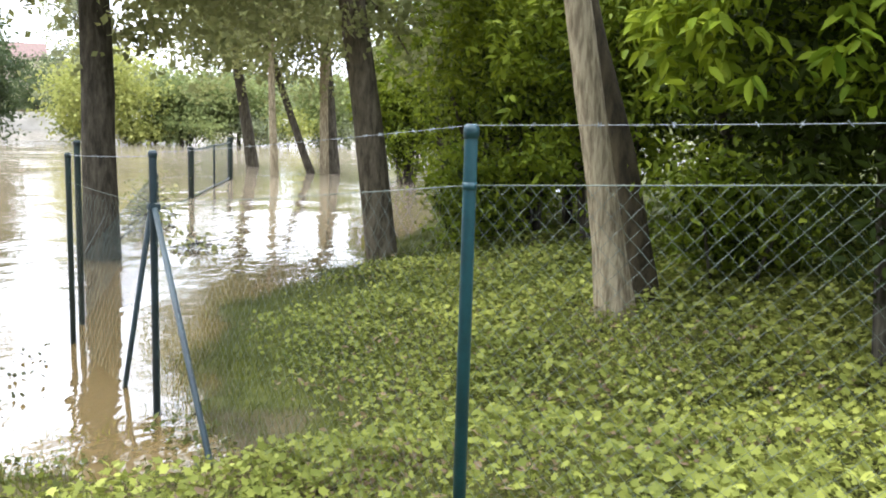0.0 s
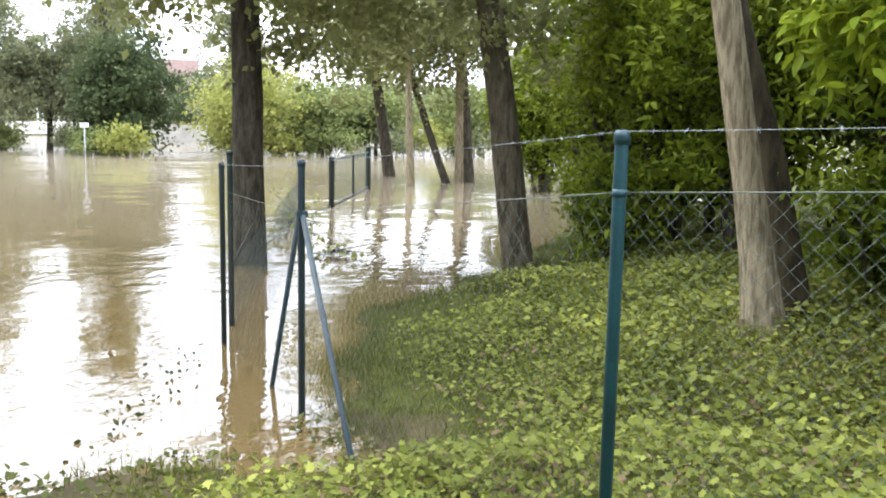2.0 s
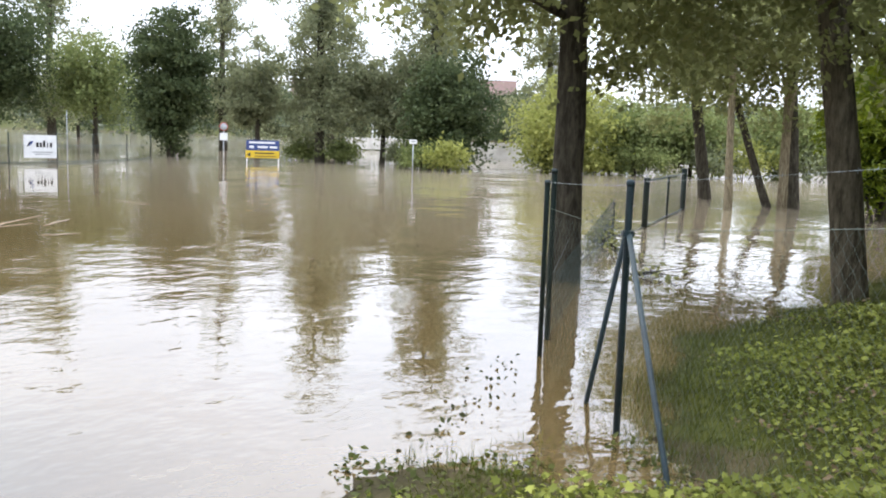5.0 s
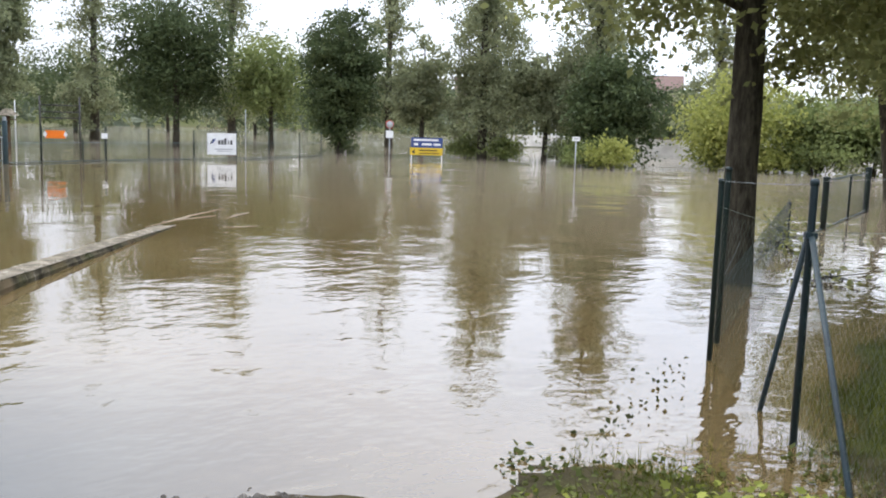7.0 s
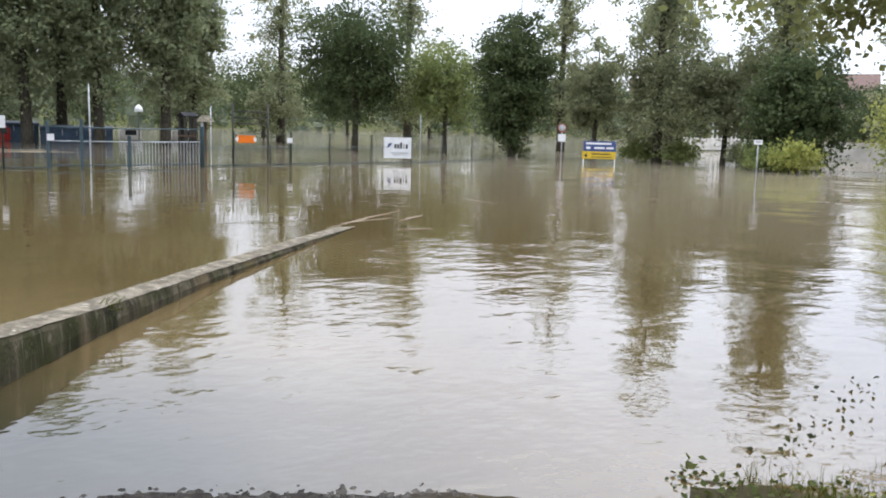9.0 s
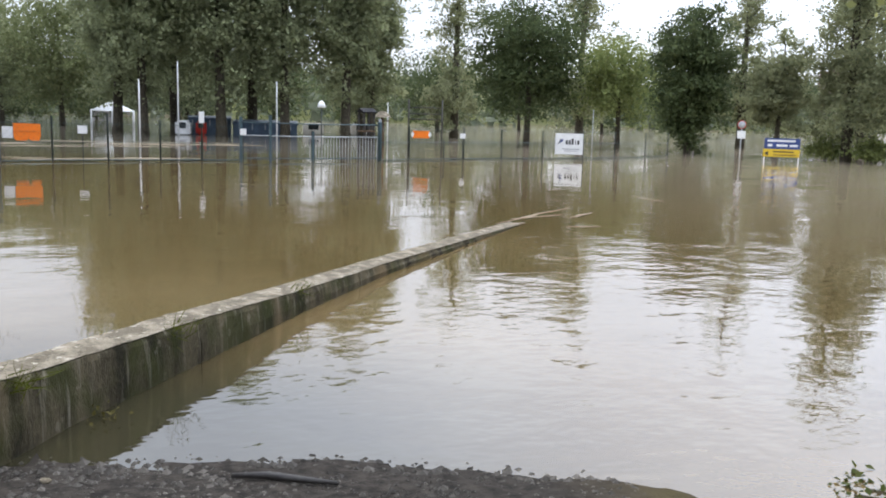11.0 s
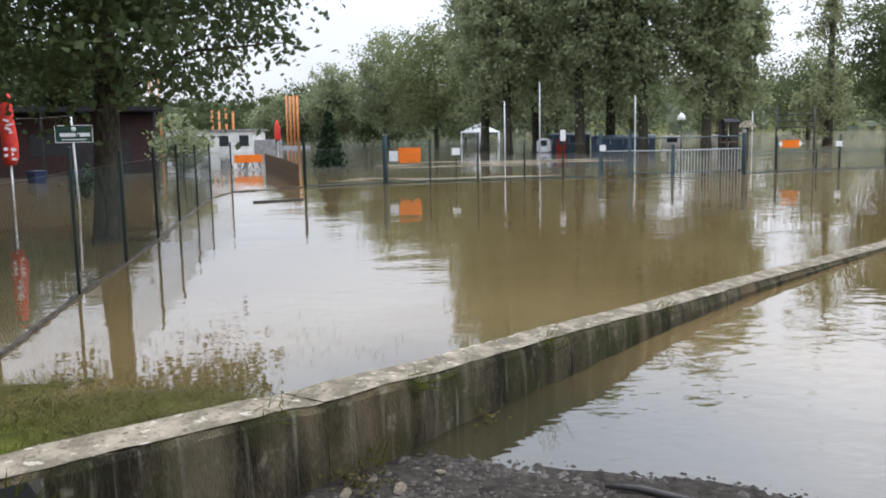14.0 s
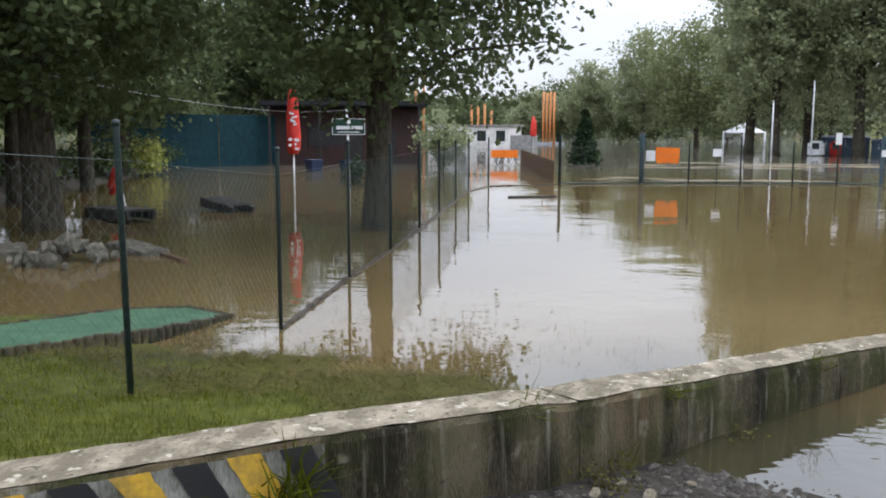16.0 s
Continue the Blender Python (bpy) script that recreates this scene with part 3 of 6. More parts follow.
# ---- trees and shrubs ----
def crown_points(rng, crown, clumps, per, clump_r, hollow=0.5):
    cx, cy, cz, rx, ry, rz = crown
    d = rng.normal(size=(clumps, 3))
    d /= np.linalg.norm(d, axis=1)[:, None]
    rad = (hollow + (1 - hollow) * rng.uniform(0, 1, clumps)) * np.clip(1 + 0.16 * rng.normal(size=clumps), 0.6, 1.1)
    centres = np.array((cx, cy, cz)) + d * rad[:, None] * np.array((rx, ry, rz))
    size = clump_r * rng.uniform(0.55, 1.35, clumps)
    pts = np.repeat(centres, per, axis=0) + rng.normal(size=(clumps * per, 3)) * np.repeat(size, per)[:, None] * np.array((1, 1, 0.7))
    return centres, pts


def tree(name, at, height, r0, lean, crown, clumps, per, leaf, leaf_m, bark, label, category="tree", limbs=7, clump_r=0.5, seed=1,
         shape="diamond", hollow=0.45, seg=10, group="", rough=0.12, up=0.5, bend=0.0, first=2.6, taper=0.82, flare=0.12):
    rng = np.random.default_rng(seed)
    top = thing(name, at, label, category, group)
    n = 14
    pts, rad = [], []
    for i in range(n + 1):
        f = i / n
        wob = 0.05 * r0 * 8 * math.sin(f * 7 + seed)
        pts.append((lean[0] * f + bend * math.sin(f * 3.1) + wob * 0.3, lean[1] * f + wob * 0.2, -0.5 + (height + 0.5) * f))
        foot = 1 + flare * math.exp(-max(0, f * (height + 0.5) - 0.5) / 0.22)
        rad.append(max(0.012, r0 * foot * (1 - taper * f ** 1.1)))
    tube_part("trunk", pts, rad, bark, top, seg, rough=rough, wobble=2.2 / max(r0 * 4, 0.3))
    centres, lp = crown_points(rng, crown, clumps, per, clump_r, hollow)
    order = rng.permutation(clumps)[:limbs]
    for j in order:
        c = Vector(centres[j])
        low = max(first, c.z - 0.8 - 0.35 * math.hypot(c.x, c.y))
        i = max(2, min(n - 1, math.ceil((low + 0.5) / (height + 0.5) * n)))
        s = Vector(pts[i])
        mid = s.lerp(c, 0.5) + Vector((0, 0, 0.12 * (c - s).length))
        rr = min(rad[i] * 0.32, 0.07)
        tube_part("limb", [s, s.lerp(mid, 0.5) + Vector((0, 0, 0.03)), mid, mid.lerp(c, 0.55), c], [rr, rr * 0.8, rr * 0.55, rr * 0.35, rr * 0.15], bark, top, 6, rough=0.1)
    leaves("crown", lp, leaf, shape, leaf_m, top, up=up, seed=seed + 7)
    return top


def shrub(at, size, count, leaf, leaf_m, label, seed=1, shape="diamond", clumps=60, clump_r=0.22, hollow=0.2, stems=7, group="", name="shrub", up=0.5, floor=0.05, category="shrub", core=0, whorls=0):
    rng = np.random.default_rng(seed)
    top = thing(name, at, label, category, group)
    rx, ry, h = size
    centres, pts = crown_points(rng, (0, 0, h * 0.52, rx, ry, h * 0.5), clumps, max(1, count // clumps), clump_r, hollow)
    pts = pts[pts[:, 2] > floor * np.where(pts[:, 0] > 0.55 * rx, 0.5, 1.0)]
    for j in range(min(stems, clumps)):
        c = Vector(centres[j])
        b = Vector((c.x * 0.18, c.y * 0.18, -0.4))
        tube_part("stem", [b, b.lerp(c, 0.5) + Vector((0, 0, 0.1 * h)), c], [0.035 * h / 3 + 0.008, 0.022 * h / 3 + 0.006, 0.006], "bark_dark", top, 5)
    leaves("foliage", pts, leaf, shape, leaf_m, top, up=up, seed=seed + 3)
    if whorls:
        # shoot tips with leaves radiating and drooping round each
        d = rng.normal(size=(whorls, 3))
        d[:, 2] = np.abs(d[:, 2]) * 0.9 - 0.25
        d /= np.linalg.norm(d, axis=1)[:, None]
        tips = d * np.array((rx, ry, h * 0.5)) * rng.uniform(0.92, 1.14, whorls)[:, None] + np.array((0, 0, h * 0.52))
        tips = np.repeat(tips[tips[:, 2] > floor * np.where(tips[:, 0] > 0.55 * rx, 0.5, 1.0)], 8, axis=0)
        w = rng.uniform(0, 2 * math.pi, len(tips))
        leaves("shoot_leaves", tips + rng.normal(size=tips.shape) * 0.012, leaf * 1.2, shape, leaf_m, top, up=0.9, spread=0.3, seed=seed + 9, direction=np.stack([np.cos(w), np.sin(w), np.full(len(w), -0.75)], 1) * 1.3)
    # core of leaves whose dark colour carries the shrub's inner shade
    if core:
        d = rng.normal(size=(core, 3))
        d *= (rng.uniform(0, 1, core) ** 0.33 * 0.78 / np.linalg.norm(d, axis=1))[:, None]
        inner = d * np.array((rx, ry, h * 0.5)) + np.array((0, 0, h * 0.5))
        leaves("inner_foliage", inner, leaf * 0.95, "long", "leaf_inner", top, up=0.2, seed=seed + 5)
    return top


# big trees standing in the water beside the fence
tree("tree", (-5.47, 11.12, 0), 9.0, 0.235, (-0.35, 0.1), (0.2, 0.1, 5.3, 3.3, 3.3, 2.9), 230, 125, 0.12, "leaf_poplar", "bark_dark",
     "tall dark-barked tree standing in flood water behind the fence", limbs=22, clump_r=0.3, seed=11, seg=22, rough=0.10, hollow=0.5, taper=0.5, first=2.9)
tree("tree", (-1.93, 12.4, 0), 9.0, 0.225, (-1.35, -0.3), (-0.6, 0.3, 5.4, 3.0, 3.2, 2.8), 125, 110, 0.12, "leaf_poplar", "bark_mid",
     "leaning dark tree rooted at the grassy water edge", limbs=18, clump_r=0.32, seed=12, seg=22, rough=0.12, taper=0.55, first=3.2)
tree("tree", (1.12, 6.70, 0.5), 7.2, 0.128, (-1.33, -0.05), (-0.9, 0, 5.8, 2.2, 2.2, 1.7), 60, 90, 0.12, "leaf_bush", "bark_grey",
     "pale grey ridged trunk of a leaning tree on the bank", limbs=8, clump_r=0.4, seed=13, seg=26, rough=0.16, first=3.2, flare=0.4)
pale_tree = bpy.data.objects[[o.name for o in bpy.data.objects if o.get("label", "").startswith("pale grey ridged")][0]]
tube_part("stem", [(0.19, 0.24, -0.4), (0.17, 0.26, 0.0), (0.05, 0.34, 0.6), (-0.10, 0.42, 1.25), (-0.34, 0.5, 2.1), (-0.62, 0.6, 3.2), (-0.8, 0.7, 4.2)], [0.15, 0.125, 0.1, 0.095, 0.085, 0.07, 0.04], "log", pale_tree, 16, "darker stem behind the main trunk", rough=0.14, wobble=2.5)
for k, (x, y, h, r, lx, ly, n) in enumerate(((-11.4, 31.8, 9, 0.24, -1.3, 0, 70), (-8.99, 27.4, 8.5, 0.13, -0.25, 0, 60), (-8.25, 29.4, 8, 0.14, -2.9, -0.6, 45),
                                             (-7.9, 29.7, 9, 0.25, -0.4, 0, 60), (-7.6, 29.6, 9, 0.2, -1.0, 0.3, 45))):
    tree("tree", (x, y, 0), h, r, (lx, ly), (lx * 0.7, 0, 6.3, 3.3, 3.3, 3.6), n + 15, 105, 0.16, "leaf_poplar", "bark_grey" if k in (1, 3) else "bark_dark",
         ("slender" if r < 0.17 else "stout") + " tree standing in brown flood water", limbs=10, clump_r=0.42, seed=20 + k, seg=12, group="trees in the water", first=3.4, taper=0.6)

# dense leafy shrubs on the bank behind the wire fence
SHRUBS = ((2.5, 5.3, 0.55, 1.35, 1.05, 4.3, 4200, 0.085), (4.0, 6.6, 0.7, 1.5, 1.5, 3.9, 3000, 0.10), (2.5, 8.6, 0.75, 1.5, 1.3, 4.3, 3600, 0.10), (4.6, 9.6, 0.9, 1.8, 1.6, 4.6, 2600, 0.11),
          (1.0, 10.4, 0.5, 1.25, 1.3, 4.4, 4200, 0.10), (0.6, 13.2, 0.4, 1.5, 1.5, 4.8, 3600, 0.11), (2.6, 12.2, 0.7, 1.8, 1.6, 5.2, 3000, 0.11), (-0.2, 16.4, 0.3, 1.4, 1.6, 4.6, 3000, 0.12),
          (0.8, 19.6, 0.3, 1.9, 1.8, 5.4, 2600, 0.14), (-0.6, 11.5, 0.2, 0.75, 0.7, 1.5, 1100, 0.09), (1.9, 7.4, 0.6, 0.6, 0.5, 1.3, 700, 0.09), (-0.9, 13.6, 0.1, 0.6, 0.6, 1.2, 700, 0.09), (-0.9, 15.2, 0.1, 1.1, 1.1, 6.0, 2600, 0.11), (-1.5, 18.6, 0.1, 1.4, 1.4, 6.6, 2400, 0.13), (-2.6, 22.5, 0, 1.6, 1.6, 7.0, 2200, 0.15), (0.0, 12.2, 0.2, 1.0, 1.0, 5.6, 2600, 0.11), (-4.6, 27.0, 0, 1.2, 1.3, 4.2, 2200, 0.16), (-6.6, 36.0, 0, 2.0, 2.0, 5.0, 2200, 0.2))
for k, (x, y, z, rx, ry, h, c, lf) in enumerate(SHRUBS):
    shrub((x, y, z), (rx, ry, h), int(c * 3.2), lf * 1.05, "leaf_near" if k < 2 else "leaf_bush", "dense green leafy shrub on the bank behind the fence" if h > 2 else "low green leafy shrub at the foot of the bank",
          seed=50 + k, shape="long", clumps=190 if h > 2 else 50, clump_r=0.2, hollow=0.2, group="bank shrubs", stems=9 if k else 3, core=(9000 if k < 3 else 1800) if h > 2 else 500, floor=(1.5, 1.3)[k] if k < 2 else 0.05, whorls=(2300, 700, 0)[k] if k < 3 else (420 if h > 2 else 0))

# ---- far trees ----
def far_tree(x, y, h, w, kind, label, seed, low=0.15, dense=1.0):
    r0 = 0.02 * h + 0.05
    close = math.hypot(x, y) < 72 and x > -68 and y > 0
    leaf = (0.30 + 0.0011 * math.hypot(x, y)) * (0.66 if close else 0.85)
    per = 100 if close else 60
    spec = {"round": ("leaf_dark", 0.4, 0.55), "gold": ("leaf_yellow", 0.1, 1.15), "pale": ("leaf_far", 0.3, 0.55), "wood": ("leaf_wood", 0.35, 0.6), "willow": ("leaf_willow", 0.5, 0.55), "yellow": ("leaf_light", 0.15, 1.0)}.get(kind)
    cz = h * (1 + low) / 2
    n = int({"poplar": 72, "gold": 110, "yellow": 120}.get(kind, 170) * dense)
    if kind == "poplar":
        top = tree("tree", (x, y, 0), h * 0.95, r0, (0.02 * h * math.sin(seed), 0.02 * h * math.cos(seed)), (0, 0, min(h * 0.36, 4.6), w * 0.5, w * 0.5, min(h * (0.36 - low * 0.6), 4.0)), n, per,
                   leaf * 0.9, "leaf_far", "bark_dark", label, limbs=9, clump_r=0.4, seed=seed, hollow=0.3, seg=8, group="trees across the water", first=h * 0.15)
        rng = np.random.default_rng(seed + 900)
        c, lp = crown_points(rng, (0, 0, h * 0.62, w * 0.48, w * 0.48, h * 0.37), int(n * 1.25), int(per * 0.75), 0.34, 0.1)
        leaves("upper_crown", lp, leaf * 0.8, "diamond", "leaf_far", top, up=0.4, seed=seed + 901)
        for q in c[:14]:
            z0 = max(h * 0.2, q[2] - 1.6)
            tube_part("branch", [(0, 0, z0), (q[0] * 0.5, q[1] * 0.5, (z0 + q[2]) / 2 + 0.2), tuple(q)], [0.06, 0.04, 0.015], "bark_dark", top, 5)
        return top
    return tree("tree", (x, y, 0), h * 0.92, r0, (0.02 * h * math.sin(seed), 0.02 * h * math.cos(seed)), (0, 0, cz, w / 2, w / 2, h * (1 - low) / 2), n, per,
                leaf, spec[0], "bark_dark", label, limbs=9, clump_r=spec[2] * w / 10 + 0.1, seed=seed, hollow=spec[1], seg=8, first=h * max(low, 0.12), group="trees across the water")


far_tree(-63.1, 31.0, 11.6, 9.2, "round", "dark round-crowned tree standing in flood water", 101, 0.17, 1.5)
far_tree(-59.4, 37.0, 8.6, 6.4, "yellow", "light green tree with leaning trunk in the water", 102, 0.2)
far_tree(-51.4, 37.7, 10.2, 5.6, "round", "dark dense tree with foliage down to the water", 103, 0.05, 1.4)
far_tree(-42.2, 42.9, 15.5, 6.6, "poplar", "tall airy poplar at the water edge", 104, 0.1, 1.5)
far_tree(-35.4, 46.4, 17.5, 6.4, "poplar", "tall poplar with dense lower branches at the water edge", 105, 0.04, 1.7)
far_tree(-39.0, 45.5, 7.6, 4.6, "pale", "mid-green tree among the poplars", 106, 0.15, 0.6)
far_tree(-47.0, 41.5, 8.0, 4.6, "pale", "mid-green tree behind the road signs", 107, 0.15, 0.6)
far_tree(-32.5, 44.1, 7.0, 5.8, "round", "bushy green tree at the flooded bank", 108, 0.02)
far_tree(-26.0, 47.2, 5.6, 5.8, "gold", "yellow-green young tree at the flooded bank", 109, 0.02)
far_tree(-23.2, 50.8, 4.6, 4.4, "yellow", "yellow-green bushy tree at the flooded bank", 110, 0.02)
far_tree(-20.5, 53.0, 4.6, 5.0, "yellow", "green bushy tree at the flooded bank", 111, 0.02)
far_tree(-15.5, 56.0, 4.6, 5.0, "yellow", "green bushy tree at the flooded bank", 112, 0.02)
far_tree(-10.0, 66.0, 6.0, 7.0, "pale", "green tree on the far bank", 113, 0.02)
for k, (x, y, h, w) in enumerate(((-84, 33, 20, 8), (-78, 44, 20, 7.5), (-66, 54, 19, 7), (-58, 60, 18, 7), (-86, 24, 19, 7.5), (-50, 66, 17, 7.5), (-41, 70, 16, 7.5))):
    far_tree(x, y, h, w, "poplar", "tall airy poplar behind the flooded park", 120 + k, 0.22, 1.1)
for k, (x, y, h, w) in enumerate(((-74, 14, 19, 7), (-75, 9, 21, 8), (-77, 3, 20, 8), (-73, 19, 19, 6.5), (-81, 1, 20, 7), (-79, 12, 22, 8), (-76, 22, 17, 5.5), (-84, 6, 22, 9))):
    far_tree(x, y, h, w, "wood", "tall dark park tree in the flooded ground", 140 + k, 0.11, 1.7)
far_tree(-112, -4.5, 15.2, 14.5, "willow", "broad grey-green willow in the flood", 160, 0.12, 1.8)
for k, (x, y, h, w) in enumerate(((-124, -12, 16, 10), (-130, -20, 11.5, 9), (-124, 2, 16, 12), (-135, -29, 7.5, 9), (-128, 12, 16, 12))):
    far_tree(x, y, h, w, "wood", "dark green tree behind the flooded camp", 165 + k, 0.08, 1.3)
# belt of trees that closes the view behind the camp and along the river
for k in range(26):
    a = radians(92 + k * 5.2)
    d = 150 + 25 * math.sin(k * 2.3)
    far_tree(math.cos(a) * d, math.sin(a) * d, (12.0 if 5 < k < 18 else 8.2) + 1.6 * math.sin(k * 1.7), 15, "pale" if k < 6 else "round", "distant woodland tree on the far bank", 180 + k, 0.03, 0.8)

# trees round the hut
tree("tree", (-16.68, -7.66, 0), 8.5, 0.32, (-0.2, 0.3), (0.1, 0.6, 5.6, 3.8, 3.8, 3.1), 190, 100, 0.17, "leaf_dark", "bark_dark",
     "broad dark tree standing in flood water behind the fence", limbs=16, clump_r=0.42, seed=220, seg=18)
tree("tree", (-14.3, -14.3, 0), 10, 0.42, (0.2, -0.2), (0, 0, 6.8, 5.0, 5.0, 4.4), 300, 110, 0.2, "leaf_dark", "bark_dark",
     "thick-trunked dark tree beside the rubble heap", limbs=16, clump_r=0.5, seed=221, seg=18)
# the last two stand out of view, added to shade the water and reflect
for k, (x, y, h, w) in enumerate(((-20, -26, 13, 9), (-28, -30, 14, 10), (-36, -34, 14, 10), (-45, -36, 14, 10), (-54, -32, 12, 9), (-62, -28, 9.5, 8), (-25, -22, 11, 7), (-14, -24, 13, 9), (-40, -30, 11, 7), (-19, -19.5, 11, 6.5), (-33, -26.5, 12, 8), (-8, -22, 12, 9), (-9.5, -17.5, 11, 8), (-3, -15, 11, 8))):
    far_tree(x, y, h, w, "round", "dark tree of the hut woodland, extended out of view to shade the water", 230 + k, 0.2, 2.0)
for k, (x, y, rx, h) in enumerate(((-30.5, -25.6, 1.6, 1.6), (-22.5, -22.5, 1.5, 1.4), (-33.9, -26.0, 0.9, 1.5), (-37.5, -28.6, 1.8, 1.9), (-26.5, -25.0, 1.8, 1.5))):
    shrub((x, y, 0), (rx, rx, h), 1300, 0.2, "leaf_yellow" if k == 2 else "leaf_dark", "rough green bush on the bank behind the minigolf ground", seed=270 + k, clumps=45, clump_r=0.28, group="ground bushes")
def earth_bank():
    r = np.random.default_rng(88)
    n, m = 66, 9
    v = []
    for i in range(n + 1):
        f = i / n
        x, y = -9.0 - 34.0 * f, -15.6 - 14.4 * f
        for j in range(m):
            g = j / (m - 1)
            z = (1.9 - 1.2 * f) * math.sin(math.pi * (0.5 * g)) ** 1.4 + 0.10 * r.normal() * g - 0.1 * (1 - g)
            v.append((x + 2.2 * g * 0.45, y - 4.2 * g + 0.25 * r.normal(), z))
    faces = [(i * m + j, (i + 1) * m + j, (i + 1) * m + j + 1, i * m + j + 1) for i in range(n) for j in range(m - 1)]
    ob = mesh_part("earth_bank", v, faces, "mud", smooth=True)
    tagged(ob, "bare earth bank rising out of the flood behind the minigolf ground", "bank", kind="structure")
    p = np.array(v)[r.integers(0, len(v), 4200)] + r.normal(size=(4200, 3)) * np.array((0.4, 0.3, 0.05))
    tagged(leaves("bank_weeds", p[p[:, 2] > 0.05], 0.3, "blade", "grass_dry", None, up=0.4, seed=89, direction=np.tile((0, 0, 1.0), (int((p[:, 2] > 0.05).sum()), 1))), "rough dry grass on the earth bank", "grass", kind="stuff")


earth_bank()
shrub((-44.4, -15.1, 0), (1.5, 1.5, 3.0), 2200, 0.22, "leaf_wood", "round green shrub beside the hut", seed=250, clumps=60, clump_r=0.28)
shrub((-29.5, 40.1, 0), (1.25, 1.2, 1.8), 1400, 0.2, "leaf_yellow", "yellow-green bush standing in the water", seed=251, clumps=50, clump_r=0.25)
for k, (x, y, rx, h) in enumerate(((-37.5, 46.0, 1.5, 1.5), (-43.5, 42.6, 1.3, 1.4), (-34.0, 46.4, 1.4, 2.2), (-24.5, 50.5, 2.0, 2.0), (-19, 52, 2.2, 1.9), (-40.6, 43.4, 1.2, 1.2), (-14, 55, 2.4, 1.9), (-27.6, 47.4, 1.6, 1.7), (-24.5, 48.0, 1.7, 1.5), (-22.2, 49.4, 2.3, 2.0), (-17.4, 53.2, 2.4, 2.2), (-32.0, 40.7, 1.5, 1.4))):
    shrub((x, y, 0), (rx, rx, h), 2200, 0.19, "leaf_light" if k % 2 else "leaf_yellow" if k > 6 else "leaf_wood", "low green bush along the flooded bank", seed=255 + k, clumps=45, clump_r=0.32, group="bank bushes")

# woods on the far hills
r = np.random.default_rng(700)
az = np.repeat(r.uniform(radians(85), radians(240), 2600), 12)
dist = np.repeat(230 + 420 * r.uniform(0, 1, 2600) ** 0.8, 12)
hx, hy = np.cos(az) * dist + r.normal(size=len(az)) * 3.2, np.sin(az) * dist + r.normal(size=len(az)) * 3.2
pts = np.column_stack([hx, hy, ground_z(hx, hy) + np.abs(r.normal(size=len(az))) * 2.6 + 1.0])
tagged(leaves("distant_woods", pts, 3.0, "diamond", "leaf_hill", None, up=0.5, seed=701), "distant wooded hillside beyond the river", "woods", kind="stuff")

# conifer
def conifer(at, h, r):
    top = thing("conifer", at, "narrow dark green conifer standing in flood water", "tree")
    tube_part("trunk", [(0, 0, -0.5), (0, 0, h * 0.9)], [0.09, 0.02], "bark_dark", top, 8)
    rng = np.random.default_rng(5)
    z = rng.uniform(0.05, 1, 2600) ** 1.15
    a = rng.uniform(0, 2 * math.pi, 2600)
    rr = r * (1 - z * 0.93) * rng.uniform(0.55, 1.08, 2600) * (1 + 0.15 * np.sin(a * 5 + z * 20))
    leaves("foliage", np.stack([rr * np.cos(a), rr * np.sin(a), z * h], 1), 0.22, "diamond", "leaf_conifer", top, up=0.2, seed=6)


conifer((-53.4, -8.9, 0), 3.2, 0.95)

# ---- concrete retaining wall ----
def wall_frame(i):
    a, b = Vector(WALL[max(i - 1, 0)][:2]), Vector(WALL[min(i + 1, len(WALL) - 1)][:2])
    d = (b - a).normalized()
    return Vector((-d.y, d.x))


def wall_at(s):
    """The front top of the wall at running metre s from its dry end, and the way to its back."""
    for i in range(len(WALL) - 1):
        a, b = Vector(WALL[i]), Vector(WALL[i + 1])
        step = (b.xy - a.xy).length
        if s <= step or i == len(WALL) - 2:
            f = s / step
            n = wall_frame(i).lerp(wall_frame(i + 1), min(1, f))
            return a.lerp(b, f), n.normalized()
        s -= step


WALL_LEN = sum((Vector(b[:2]) - Vector(a[:2])).length for a, b in zip(WALL[:-1], WALL[1:]))


